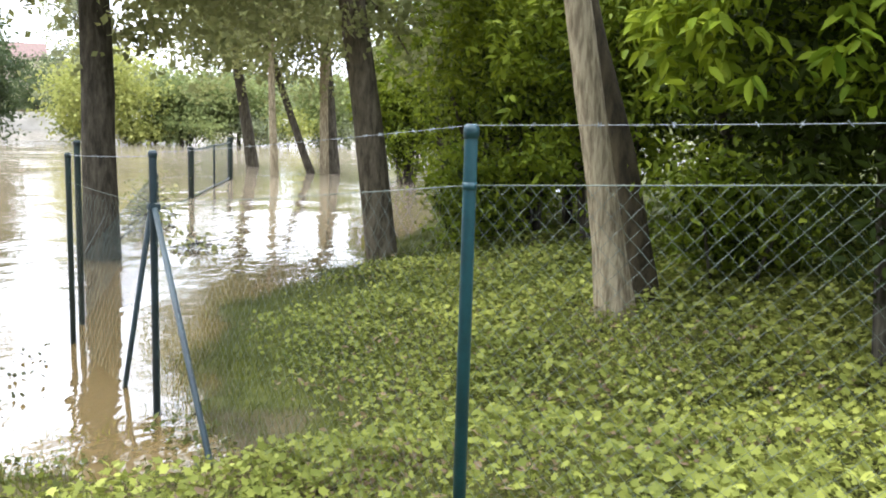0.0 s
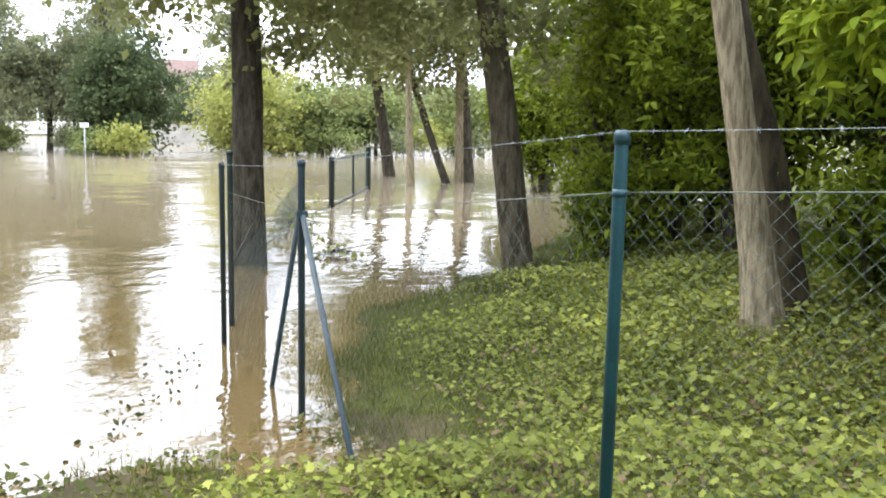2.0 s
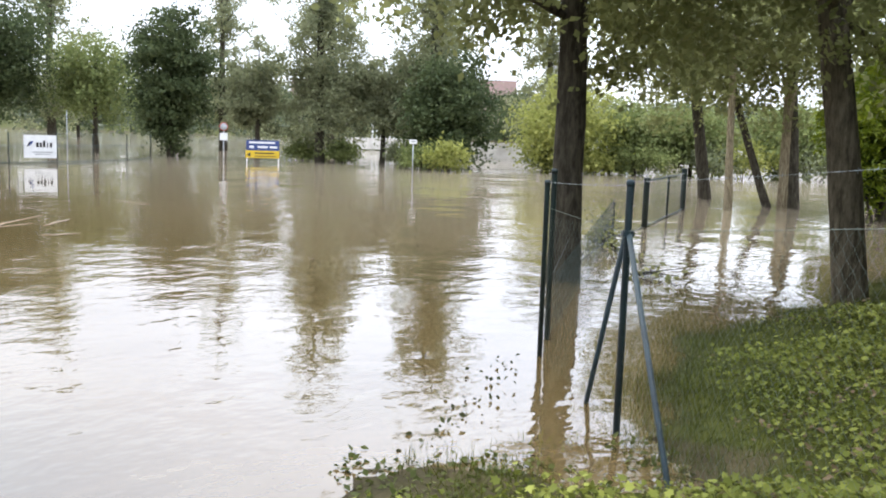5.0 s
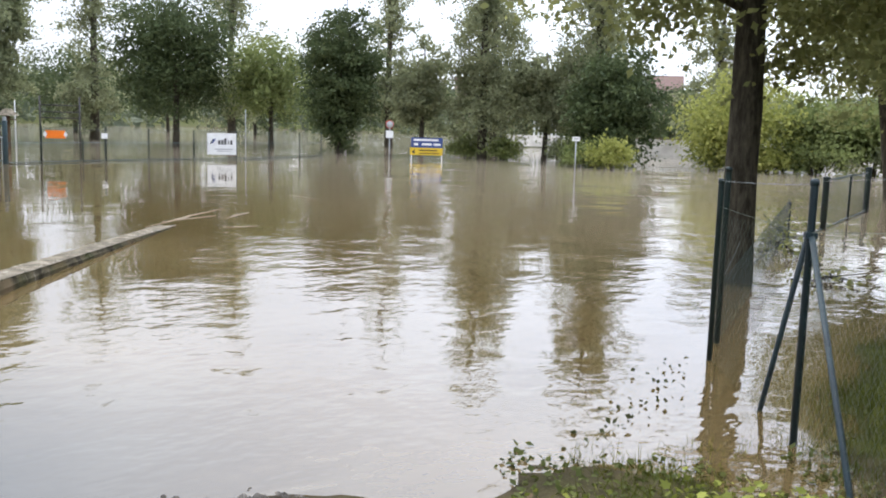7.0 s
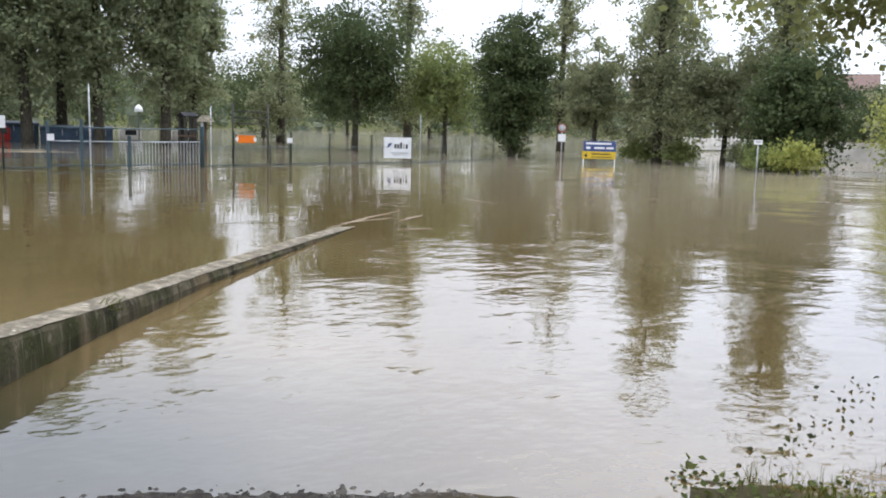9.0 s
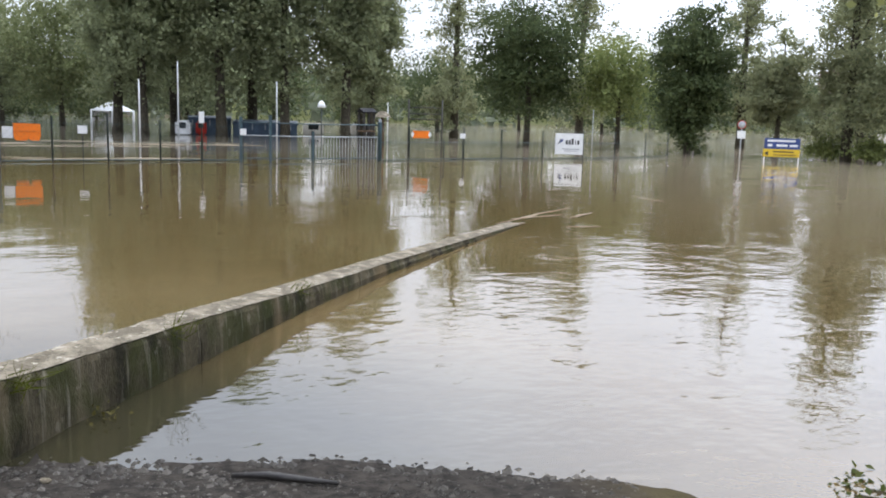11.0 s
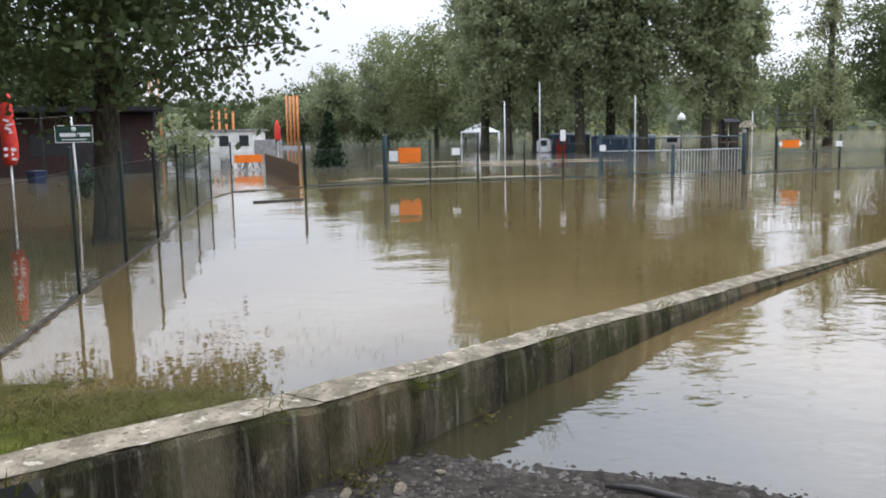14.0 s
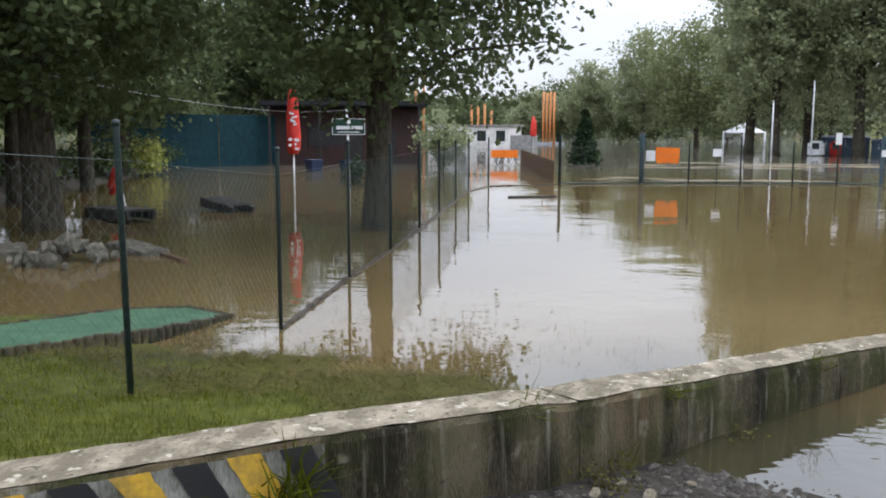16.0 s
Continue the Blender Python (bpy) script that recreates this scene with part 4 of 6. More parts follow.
def wall_section(s0, s1, parent, seed):
    rng = random.Random(seed)
    n = max(3, int((s1 - s0) / 0.12))
    body_v, top_v = [], []
    for i in range(n + 1):
        p, q = wall_at(s0 + (s1 - s0) * i / n)
        j = lambda a: rng.uniform(-a, a)
        z = p.z
        q3 = Vector((q.x, q.y, 0))
        worn = math.exp(-((s0 + (s1 - s0) * i / n - 5.99) / 0.16) ** 2)
        p = p + q3 * worn * rng.uniform(0.0, 0.05) + Vector((0, 0, -worn * rng.uniform(0, 0.05)))
        base = p - q3 * 0.015
        body_v += [(base + Vector((0, 0, -0.9 - z))), base + q3 * j(0.006) + Vector((0, 0, -z * 0.6)), p + q3 * (0.004 + j(0.006)) + Vector((0, 0, -0.05)), p + q3 * (0.012 + abs(j(0.014))) + Vector((0, 0, -0.012 + j(0.006))),
                   p + q3 * (THICK - 0.02) + Vector((0, 0, -0.012 + j(0.006))), p + q3 * THICK + Vector((0, 0, -0.05)), p + q3 * THICK + Vector((0, 0, -0.9 - z))]
        row = []
        for k in range(6):
            f = 0.02 + (THICK - 0.045) * k / 5
            row.append(p + q3 * (f + j(0.01)) + Vector((0, 0, -0.002 + j(0.0035))))
        top_v += row
    w = 7
    faces = [(i * w + k, (i + 1) * w + k, (i + 1) * w + k + 1, i * w + k + 1) for i in range(n) for k in range(w - 1)]
    faces += [tuple(range(w)), tuple(n * w + k for k in range(w - 1, -1, -1))]
    mesh_part("wall_section", [tuple(v) for v in body_v], faces, "concrete", parent, "stained grey concrete with dark streaks")
    faces = [(i * 6 + k, (i + 1) * 6 + k, (i + 1) * 6 + k + 1, i * 6 + k + 1) for i in range(n) for k in range(5)]
    mesh_part("coping", [tuple(v) for v in top_v], faces, "concrete_top", parent, "worn pale concrete top", smooth=True)


wall_root = thing("retaining_wall", (0, 0, 0), "low weathered concrete retaining wall running down into the flood", "wall", kind="structure")
JOINTS = [0.0, 2.9, 5.99, 9.0, 12.6, 16.2, WALL_LEN]
for k, (a, b) in enumerate(zip(JOINTS[:-1], JOINTS[1:])):
    wall_section(a + 0.006, b - 0.006, wall_root, 300 + k)
# whitewashed stretch under the stripes
wv = []
rw = random.Random(41)
for i in range(45):
    s = 2.3 + 2.05 * i / 44
    p, q = wall_at(s)
    fade = min(1.0, (4.36 - s) / 0.25 + 0.25)
    e = 0.03 * math.sin(i * 1.7) + rw.uniform(-0.02, 0.02)
    wv += [(p.x - q.x * 0.022, p.y - q.y * 0.022, p.z - 0.02 - rw.uniform(0, 0.012)), (p.x - q.x * 0.022, p.y - q.y * 0.022, p.z - 0.05 - 0.52 * fade + e)]
mesh_part("whitewash", wv, [(2 * i, 2 * i + 1, 2 * i + 3, 2 * i + 2) for i in range(44)], "white_wash", wall_root, "flaking grey-white paint")
# hazard stripes painted on the face near the dry end
for k in range(7):
    s, colour = 2.57 + 0.256 * k, "yellow_paint" if k % 2 else "black"
    left, right = [], []
    for j in range(13):
        f = j / 12
        for side, ds in ((left, 0.0), (right, 0.165)):
            p, q = wall_at(s + ds + 0.31 * f + rw.uniform(-0.006, 0.006))
            side.append((p.x - q.x * 0.028, p.y - q.y * 0.028, p.z - 0.024 - 0.55 * f))
    mesh_part("painted_stripe", left + right, [(j, j + 1, j + 14, j + 13) for j in range(12)], colour, wall_root, "slanting black stripe" if colour == "black" else "slanting yellow stripe")

# ---- chain-link fences ----
def chain_link(a, b, bottom, height, cell, r, material, parent, sag=0.0):
    """Woven wires between two posts: each wire runs up in a zigzag and hooks into its neighbours."""
    a, b = Vector(a), Vector(b)
    length = (b - a).length
    d = (b - a) / length
    side = Vector((-d.y, d.x, 0))
    cols, rows = int(length / cell), int(height / cell)
    lines = []
    for c in range(cols):
        line = []
        for j in range(rows + 1):
            u = (c + (j + c) % 2) * cell
            f = u / length
            z = bottom[0] + (bottom[1] - bottom[0]) * f + j * cell
            line.append(a + d * u + side * (0.003 if j % 2 else -0.003) + Vector((0, 0, z - a.z)))
        lines.append(line)
    v, f = join_tubes(lines, r, 3)
    return mesh_part("wire_mesh", v, f, material, parent)


def line_wire(parent, a, b, r, material, name="line_wire", sag=0.02, barbs=0.0):
    a, b = Vector(a), Vector(b)
    n = 16
    pts = [a.lerp(b, i / n) + Vector((0, 0, -sag * 4 * (i / n) * (1 - i / n))) for i in range(n + 1)]
    v, f = tube_data(pts, [r] * (n + 1), 5)
    if barbs:
        rng = random.Random(9)
        count = int((b - a).length / barbs)
        for i in range(1, count):
            p = a.lerp(b, i / count) + Vector((0, 0, -sag * 4 * (i / count) * (1 - i / count)))
            for _ in range(3):
                q = Vector((rng.uniform(-1, 1), rng.uniform(-1, 1), rng.uniform(-1, 1))).normalized() * 0.011
                v2, f2 = tube_data([p - q, p + q], [r * 0.8] * 2, 4)
                o = len(v)
                v, f = v + v2, f + [tuple(x + o for x in t) for t in f2]
    return mesh_part(name, v, f, material, parent)


def fence_post(name, parent, x, y, z0, z1, r, material, cap=True, lean=(0, 0)):
    post = tube_part(name, [(x, y, z0 - 0.4), (x + lean[0], y + lean[1], z1 - 0.03), (x + lean[0], y + lean[1], z1 - 0.028)], [r, r, r], material, parent, 14)
    if cap:
        tube_part("cap", [(x + lean[0], y + lean[1], z1 - 0.045), (x + lean[0], y + lean[1], z1 - 0.015), (x + lean[0], y + lean[1], z1 - 0.002), (x + lean[0], y + lean[1], z1)],
                  [r * 1.16, r * 1.18, r * 0.9, r * 0.35], material, post, 14)
    return post


bank_fence = thing("wire_fence", (0, 0, 0), "teal-green chain-link fence with barbed wire on the bank", "fence")
N, C, E = (0.405, 3.065), (-1.911, 5.502), (2.95, 1.72)
# the fence rises with the bank towards its far post
G = lambda x, y: float(ground_z(x, y))
fence_post("post", bank_fence, *N, G(*N), 1.95, 0.0215, "post_green", lean=(0.0, 0.0))
corner = fence_post("corner_post", bank_fence, *C, -0.05, 1.715, 0.024, "post_slate")
fence_post("post", bank_fence, *E, G(*E), 2.09, 0.0215, "post_green")
tube_part("brace", [(C[0] + 0.02, C[1] - 0.02, 1.35), (-1.24, 4.80, 0.02), (-1.22, 4.77, -0.15)], 0.019, "post_slate", bank_fence, 12)
tube_part("brace", [(C[0] - 0.03, C[1] + 0.03, 1.35), (-2.42, 6.02, -0.02), (-2.50, 6.10, -0.3)], 0.019, "post_slate", bank_fence, 12)
bm = box(bmesh.new(), (0.075, 0.06, 0.05), (C[0], C[1], 1.36), 45, 0.008)
part("bracket", bm, "post_slate", bank_fence)
for z in (1.755,):
    tube_part("clamp", [(N[0], N[1], z - 0.012), (N[0], N[1], z + 0.012)], 0.0235, "post_green", bank_fence, 12)
line_wire(bank_fence, (*C, 1.70), (*N, 1.945), 0.0010, "barbed", "barbed_wire", 0.01, 0.11)
line_wire(bank_fence, (*N, 1.945), (*E, 2.06), 0.0010, "barbed", "barbed_wire", 0.01, 0.11)
for za, zb, zc in ((1.38, 1.757, 1.965),):
    line_wire(bank_fence, (*C, za), (*N, zb), 0.0019, "wire", sag=0.005)
    line_wire(bank_fence, (*N, zb), (*E, zc), 0.0019, "wire", sag=0.005)
chain_link((*C, 0), (*N, 0), (-0.02, 0.36), 1.40, 0.04, 0.0008, "wire", bank_fence)
chain_link((*N, 0), (*E, 0), (0.36, 0.58), 1.40, 0.031, 0.0010, "wire", bank_fence)

gate_fence = thing("wire_fence", (0, 0, 0), "dark green chain-link fence standing in the flood water", "fence")
A, B = (-3.43, 7.02), (-3.73, 7.65)
fence_post("post", gate_fence, *A, 0, 1.60, 0.024, "post_dark")
fence_post("post", gate_fence, *B, 0, 1.68, 0.028, "post_dark")
chain_link((*C, 0), (*A, 0), (-0.06, -0.1), 1.44, 0.05, 0.0008, "wire", gate_fence)
line_wire(gate_fence, (*C, 1.36), (*A, 1.36), 0.0019, "wire", sag=0.005)
line_wire(gate_fence, (*C, 1.68), (*A, 1.58), 0.0016, "barbed", "barbed_wire", 0.01, 0.12)
FAR = [(-3.73, 7.65), (-6.0, 12.2), (-7.65, 16.9), (-8.08, 19.36), (-8.89, 22.5), (-9.65, 25.4)]
for k, (x, y) in enumerate(FAR[2:]):
    fence_post("post", gate_fence, x, y, 0, (0.75, 1.16, 1.14, 1.24)[k], (0.02, 0.07, 0.03, 0.08)[k], "post_dark", cap=k in (1, 3))
for k, (a, b) in enumerate(zip(FAR[:-1], FAR[1:])):
    for z in (1.1, 0.05) if k > 2 else (0.6,) + ((0.02,) if k else ()):
        line_wire(gate_fence, (*a, z), (*b, z), 0.022 if k > 2 else 0.012 if z < 0.1 else 0.003, "wire_dark", sag=0.02)
chain_link((*FAR[3], 0), (*FAR[5], 0), (0.0, 0.0), 1.1, 0.09, 0.0022, "wire_dark", gate_fence)
chain_link((*FAR[0], 0), (*FAR[2], 0), (-0.7, -0.5), 1.3, 0.05, 0.0015, "wire_dark", gate_fence)

lawn_fence = thing("wire_fence", (0, 0, 0), "dark green chain-link fence on a concrete kerb beside the lawn", "fence")
LF = [(-4.0, -4.37), (-7.2, -4.89), (-10.55, -5.57), (-13.43, -6.04), (-16.9, -6.72), (-20.2, -7.35), (-24.4, -8.2), (-28.2, -8.9), (-31.2, -9.0), (-33.4, -6.75)]
for k, (x, y) in enumerate(LF):
    z = max(G(x, y), 0.0)
    fence_post("post", lawn_fence, x, y, z - 0.2, (2.2, 1.95, 1.98, 1.9, 1.9, 1.9, 1.85, 1.85, 1.85, 2.0)[k], 0.024 if k < 3 else 0.03, "post_dark", cap=k < 3, lean=((-0.03, -0.05) if k == 0 else (0, 0)))
fence_post("post", lawn_fence, -0.6, -4.75, 0.5, 2.4, 0.024, "post_dark")
for a, b, za, zb in [((-0.6, -4.75), LF[0], 0.55, 0.28), (LF[0], LF[1], 0.28, 0.02)] + [(LF[i], LF[i + 1], 0.02, 0.02) for i in range(1, 8)]:
    chain_link((*a, 0), (*b, 0), (za, zb), 1.62, 0.055 if a[0] > -7.0 else 0.05, 0.0015 if a[0] > -7.0 else 0.0018, "wire_dark", lawn_fence)
    line_wire(lawn_fence, (*a, za + 1.64), (*b, zb + 1.64), 0.002, "wire_dark", sag=0.01)
for i in range(1, 9):
    a, b = Vector((*LF[i], 0)), Vector((*LF[i + 1], 0))
    d = (b - a).normalized()
    q = Vector((-d.y, d.x, 0))
    n = max(4, int((b - a).length / 0.12))
    rk = random.Random(800 + i)
    v = []
    for k in range(n + 1):
        p = a.lerp(b, k / n)
        w, z = 0.02 + 0.03 * rk.random(), 0.004 + 0.045 * rk.random()
        v += [tuple(p - q * (w + 0.05) + Vector((0, 0, -0.3))), tuple(p - q * w + Vector((0, 0, z))), tuple(p + q * w + Vector((0, 0, z * rk.uniform(0.4, 1)))), tuple(p + q * (w + 0.05) + Vector((0, 0, -0.3)))]
    mesh_part("kerb", v, [(4 * k + m, 4 * k + 4 + m, 4 * k + 5 + m, 4 * k + 1 + m) for k in range(n) for m in range(3)], "mud", lawn_fence, "muddy crumbling kerb at the waterline")

# long fence across the water with gate
park_fence = thing("wire_fence", (0, 0, 0), "long green park fence standing in the flood water", "fence")
PF = [(-33.4, -6.7, 1.95), (-35.05, -3.75, 1.95), (-35.9, -1.97, 1.75), (-36.3, 0.0, 1.88), (-36.6, 1.96, 1.65), (-36.9, 3.6, 1.9), (-37.1, 5.2, 1.8), (-38.0, 11.5, 1.75), (-38.9, 13.2, 1.6), (-39.6, 15.2, 1.0), (-40.0, 16.4, 1.6),
      (-40.8, 18.8, 1.55), (-41.3, 21.4, 1.5), (-42.0, 24.2, 1.5), (-43.0, 26.8, 1.5), (-44.2, 29.6, 1.5), (-46.0, 32.4, 1.5)]
for k, (x, y, h) in enumerate(PF):
    fence_post("post", park_fence, x, y, 0, h, 0.10 if k in (1, 7) else 0.035, "gate_blue" if k in (1, 7) else "post_dark", cap=k in (1, 7))
for k in range(len(PF) - 1):
    if k == 6:
        continue
    a, b = PF[k], PF[k + 1]
    for z in (0.06, 0.75, 1.45):
        line_wire(park_fence, (a[0], a[1], z), (b[0], b[1], z), 0.03 if z < 0.1 else 0.007, "wire_dark", sag=0.015)
    if k > 6:
        tube_part("rail", [(a[0], a[1], 0.85), (b[0], b[1], 0.85)], 0.018, "gate_blue", park_fence, 6)
    else:
        chain_link((a[0], a[1], 0), (b[0], b[1], 0), (0.05, 0.05), 1.4, 0.12, 0.0025, "wire_dark", park_fence)

gate = thing("gate", (0, 0, 0), "closed blue-grey metal bar gate standing in the flood", "gate")
ga, gb = Vector((-37.1, 5.2, 0)), Vector((-38.0, 11.5, 0))
for f, h, m in ((0.0, 1.85, "gate_blue"), (0.2, 1.95, "gate_blue"), (0.5, 1.3, "gate_blue"), (1.0, 1.9, "gate_light")):
    p = ga.lerp(gb, f)
    bm = box(bmesh.new(), (0.11, 0.11, h + 0.4), (p.x, p.y, h / 2 - 0.2), 8, 0.01)
    part("gate_post", bm, m, gate)
for z, m in ((1.62, "gate_blue"), (1.08, "gate_light"), (0.14, "gate_blue")):
    tube_part("rail", [ga + Vector((0, 0, z)), ga.lerp(gb, 0.5) + Vector((0, 0, z - 0.03)), gb + Vector((0, 0, z))], 0.028, m, gate, 6)
for i in range(2, 46):
    p = ga.lerp(gb, i / 46)
    pale = i > 21
    if pale or i % 3 == 0:
        tube_part("bar", [p + Vector((0, 0, -0.2)), p + Vector((0, 0, 1.05))], 0.015 if pale else 0.008, "gate_light" if pale else "gate_blue", gate, 5)

# ---- signs and banners ----
def facing(x, y):
    """The turn that makes a sign's front (-y) look towards the place where the road ends."""
    return math.degrees(math.atan2(y - 0.0, x - 0.8)) - 90


def bars(parent, rows, y, material):
    for x, z, w, h in rows:
        bm = box(bmesh.new(), (w, 0.006, h), (x, y, z))
        part("writing_bar", bm, material, parent)


# white banner on the fence
s = thing("banner", (-41.2, 22.9, 0), "white advertising banner tied to the park fence", "banner", rz=facing(-41.2, 22.9))
part("cloth", box(bmesh.new(), (1.46, 0.012, 1.1), (0, 0, 0.82), 0, 0.004), "white", s)
bars(s, [(-0.12 + 0.15 * k, 0.90 + (0.05 if k == 2 else 0), 0.11 if k != 3 else 0.05, 0.22 + (0.1 if k == 2 else 0)) for k in range(5)], -0.012, "black")
for k in range(3):
    bm = bmesh.new()
    box(bm, (0.05, 0.008, 0.30 - 0.05 * k), (-0.50 + 0.07 * k, -0.01, 0.93 + 0.03 * k), 0, 0, 0, 28)
    part("emblem_bar", bm, "blue_sign" if k else "black", s)
bars(s, [(0.1, 0.55, 0.9, 0.05), (0.1, 0.45, 0.7, 0.04)], -0.009, "steel")

# orange arrow sign with white ends
s = thing("arrow_sign", (-39.5, 14.0, 0), "orange sign with white pointed ends on the fence", "sign", rz=facing(-39.5, 14))
bm = bmesh.new()
w, h = 0.5, 0.17
for y in (-0.012, 0.012):
    bm.faces.new([bm.verts.new((x, y, 1.2 + z)) for x, z in ((-w + 0.12, -h), (w - 0.12, -h), (w, 0), (w - 0.12, h), (-w + 0.12, h), (-w, 0))])
part("panel", bm, "orange", s)
for sx in (-1, 1):
    bm = bmesh.new()
    bm.faces.new([bm.verts.new((sx * x, -0.018, 1.2 + z)) for x, z in ((w - 0.17, 0), (w - 0.10, h * 0.85), (w - 0.005, 0), (w - 0.10, -h * 0.85))])
    part("end_mark", bm, "white", s)

# orange board with a notice
s = thing("orange_board", (-35.7, -2.8, 0), "orange board with a ragged lower edge beside a white notice", "sign", rz=facing(-35.7, -2.8))
bm = bmesh.new()
for y in (-0.02, 0.02):
    bm.faces.new([bm.verts.new((x, y, z)) for x, z in ((-0.46, 0.92), (-0.40, 0.78), (-0.02, 0.78), (0.05, 0.86), (0.12, 0.78), (0.40, 0.78), (0.46, 0.95), (0.46, 1.40), (-0.46, 1.42))])
part("cloth", bm, "orange", s)
part("batten", box(bmesh.new(), (0.92, 0.02, 0.02), (0, -0.03, 1.13)), "orange_pole", s)
part("notice", box(bmesh.new(), (0.36, 0.01, 0.42), (-0.66, 0, 1.08), 0, 0.003), "white", s, "white paper notice")

# small white notices
for x, y, z, w, h in ((-35.95, -0.9, 1.22, 0.34, 0.30), (-36.9, 3.6, 1.78, 0.22, 0.46), (-37.1, 5.3, 1.22, 0.26, 0.26), (-39.9, 16.3, 1.16, 0.26, 0.24)):
    s = thing("notice_board", (x, y, 0), "small white notice fixed to the park fence", "sign", "fence notices", rz=facing(x, y))
    part("panel", box(bmesh.new(), (w, 0.012, h), (0, -0.1, z), 0, 0.004), "white", s)
    part("bracket", box(bmesh.new(), (0.03, 0.11, 0.03), (0, -0.045, z)), "steel", s)
    part("stake", box(bmesh.new(), (0.03, 0.03, z + 0.5), (0, 0, z / 2 - 0.25)), "post_dark", s)

# round road sign with plate
s = thing("road_sign", (-40.1, 33.1, 0), "round red-rimmed white road sign on a flooded pole", "road sign", rz=facing(-40.1, 33.1))
tube_part("pole", [(0, 0, -0.6), (0, 0, 2.3)], 0.04, "steel", s, 10)
for r, y, m, nm in ((0.23, -0.05, "red", "rim"), (0.2, -0.062, "gate_light", "disc")):
    tube_part(nm, [(0, y, 2.08), (0, y - 0.012, 2.08)], r, m, s, 28)
part("plate", box(bmesh.new(), (0.44, 0.02, 0.42), (0, -0.05, 1.52), 0, 0.01), "white", s)

# blue and yellow direction board
s = thing("direction_board", (-40.1, 36.0, 0), "blue and yellow direction board on two posts in the water", "sign", rz=facing(-40.1, 36.0))
for x in (-0.92, 0.92):
    part("leg", box(bmesh.new(), (0.06, 0.06, 1.4), (x, 0, 0.2)), "white", s)
part("upper_panel", box(bmesh.new(), (1.9, 0.03, 0.60), (0, -0.04, 1.06), 0, 0.006), "blue_sign", s)
part("lower_panel", box(bmesh.new(), (1.96, 0.03, 0.44), (-0.02, -0.045, 0.53), 0, 0.006), "yellow_sign", s)
bars(s, [(-0.05, 1.22, 1.5, 0.11), (-0.65, 0.96, 0.25, 0.14), (0.0, 0.96, 0.6, 0.12), (0.62, 0.96, 0.42, 0.12)], -0.06, "white")
bars(s, [(0.1, 0.60, 1.1, 0.07), (0.15, 0.42, 1.2, 0.045)], -0.065, "black")
bm = bmesh.new()
bm.faces.new([bm.verts.new((x, -0.066, z)) for x, z in ((-0.92, 0.5), (-0.72, 0.36), (-0.72, 0.64))])
part("arrow", bm, "black", s)

# small white sign on a pole
s = thing("small_sign", (-25.6, 32.3, 0), "small white sign on a thin pole in the water", "sign", rz=facing(-25.6, 32.3))
tube_part("pole", [(0, 0, -0.6), (0, 0, 1.6)], 0.028, "steel", s, 8)
part("panel", box(bmesh.new(), (0.36, 0.02, 0.20), (0, -0.035, 1.65), 0, 0.006), "white", s)
bars(s, [(0, 1.66, 0.2, 0.05)], -0.048, "steel")

# flag poles and lamp posts
for x, y, h, r, m in ((-61.6, 2.1, 3.95, 0.06, "white"), (-72.8, 5.4, 5.8, 0.07, "white"), (-68.7, 12.4, 4.4, 0.06, "white"), (-48.3, 28.4, 2.7, 0.035, "gate_light"), (-66.0, 20.5, 3.0, 0.05, "white")):
    s = thing("flag_pole", (x, y, 0), "slim white pole standing in the flood", "pole", "white poles")
    tube_part("mast", [(0, 0, -0.5), (0, 0, h * 0.7), (0, 0, h)], [r, r * 0.85, r * 0.6], m, s, 8)
    tube_part("finial", [(0, 0, h), (0, 0, h + 0.06)], [r * 0.9, r * 0.3], m, s, 8)
s = thing("street_lamp", (-62, 46, 0), "tall thin grey street lamp with two short arms", "lamp")
tube_part("mast", [(0, 0, -0.5), (0, 0, 15)], [0.12, 0.05], "steel", s, 8)
for dx in (-1, 1):
    tube_part("arm", [(0, 0, 14.6), (0.5 * dx, 0.3 * dx, 14.9), (1.0 * dx, 0.5 * dx, 15)], 0.035, "steel", s, 6)

# ---- the camp beyond the fence ----
def white_building(at, rz):
    b = thing("building", at, "long low white building with dark windows in the flood", "building", rz=rz)
    bm = bmesh.new()
    box(bm, (10.0, 5.0, 3.0), (-2.0, 2.5, 0.9), 0, 0.03)
    part("wall", bm, "white_wall", b)
    bm = bmesh.new()
    box(bm, (10.6, 5.6, 0.18), (-2.0, 2.5, 2.52), 0, 0.03, 0, 0)
    part("roof", bm, "roof_grey", b)
    for x in (-5.0, -2.7, -0.3, 2.0):
        w = part("window", box(bmesh.new(), (1.15, 0.06, 1.2), (x, -0.02, 1.35)), "glass_dark", b)
        for dx in (-0.6, 0.6):
            part("frame", box(bmesh.new(), (0.09, 0.1, 1.35), (x + dx, -0.04, 1.35)), "white", w)
    for x, h, w in ((3.8, 1.2, 2.6),):
        part("annex", box(bmesh.new(), (w, 3.0, h + 0.6), (x + 0.3, 2.0, h / 2 - 0.1), 0, 0.05), "roof_grey", b)


white_building((-98.9, -27.6, 0), -78 + 165)

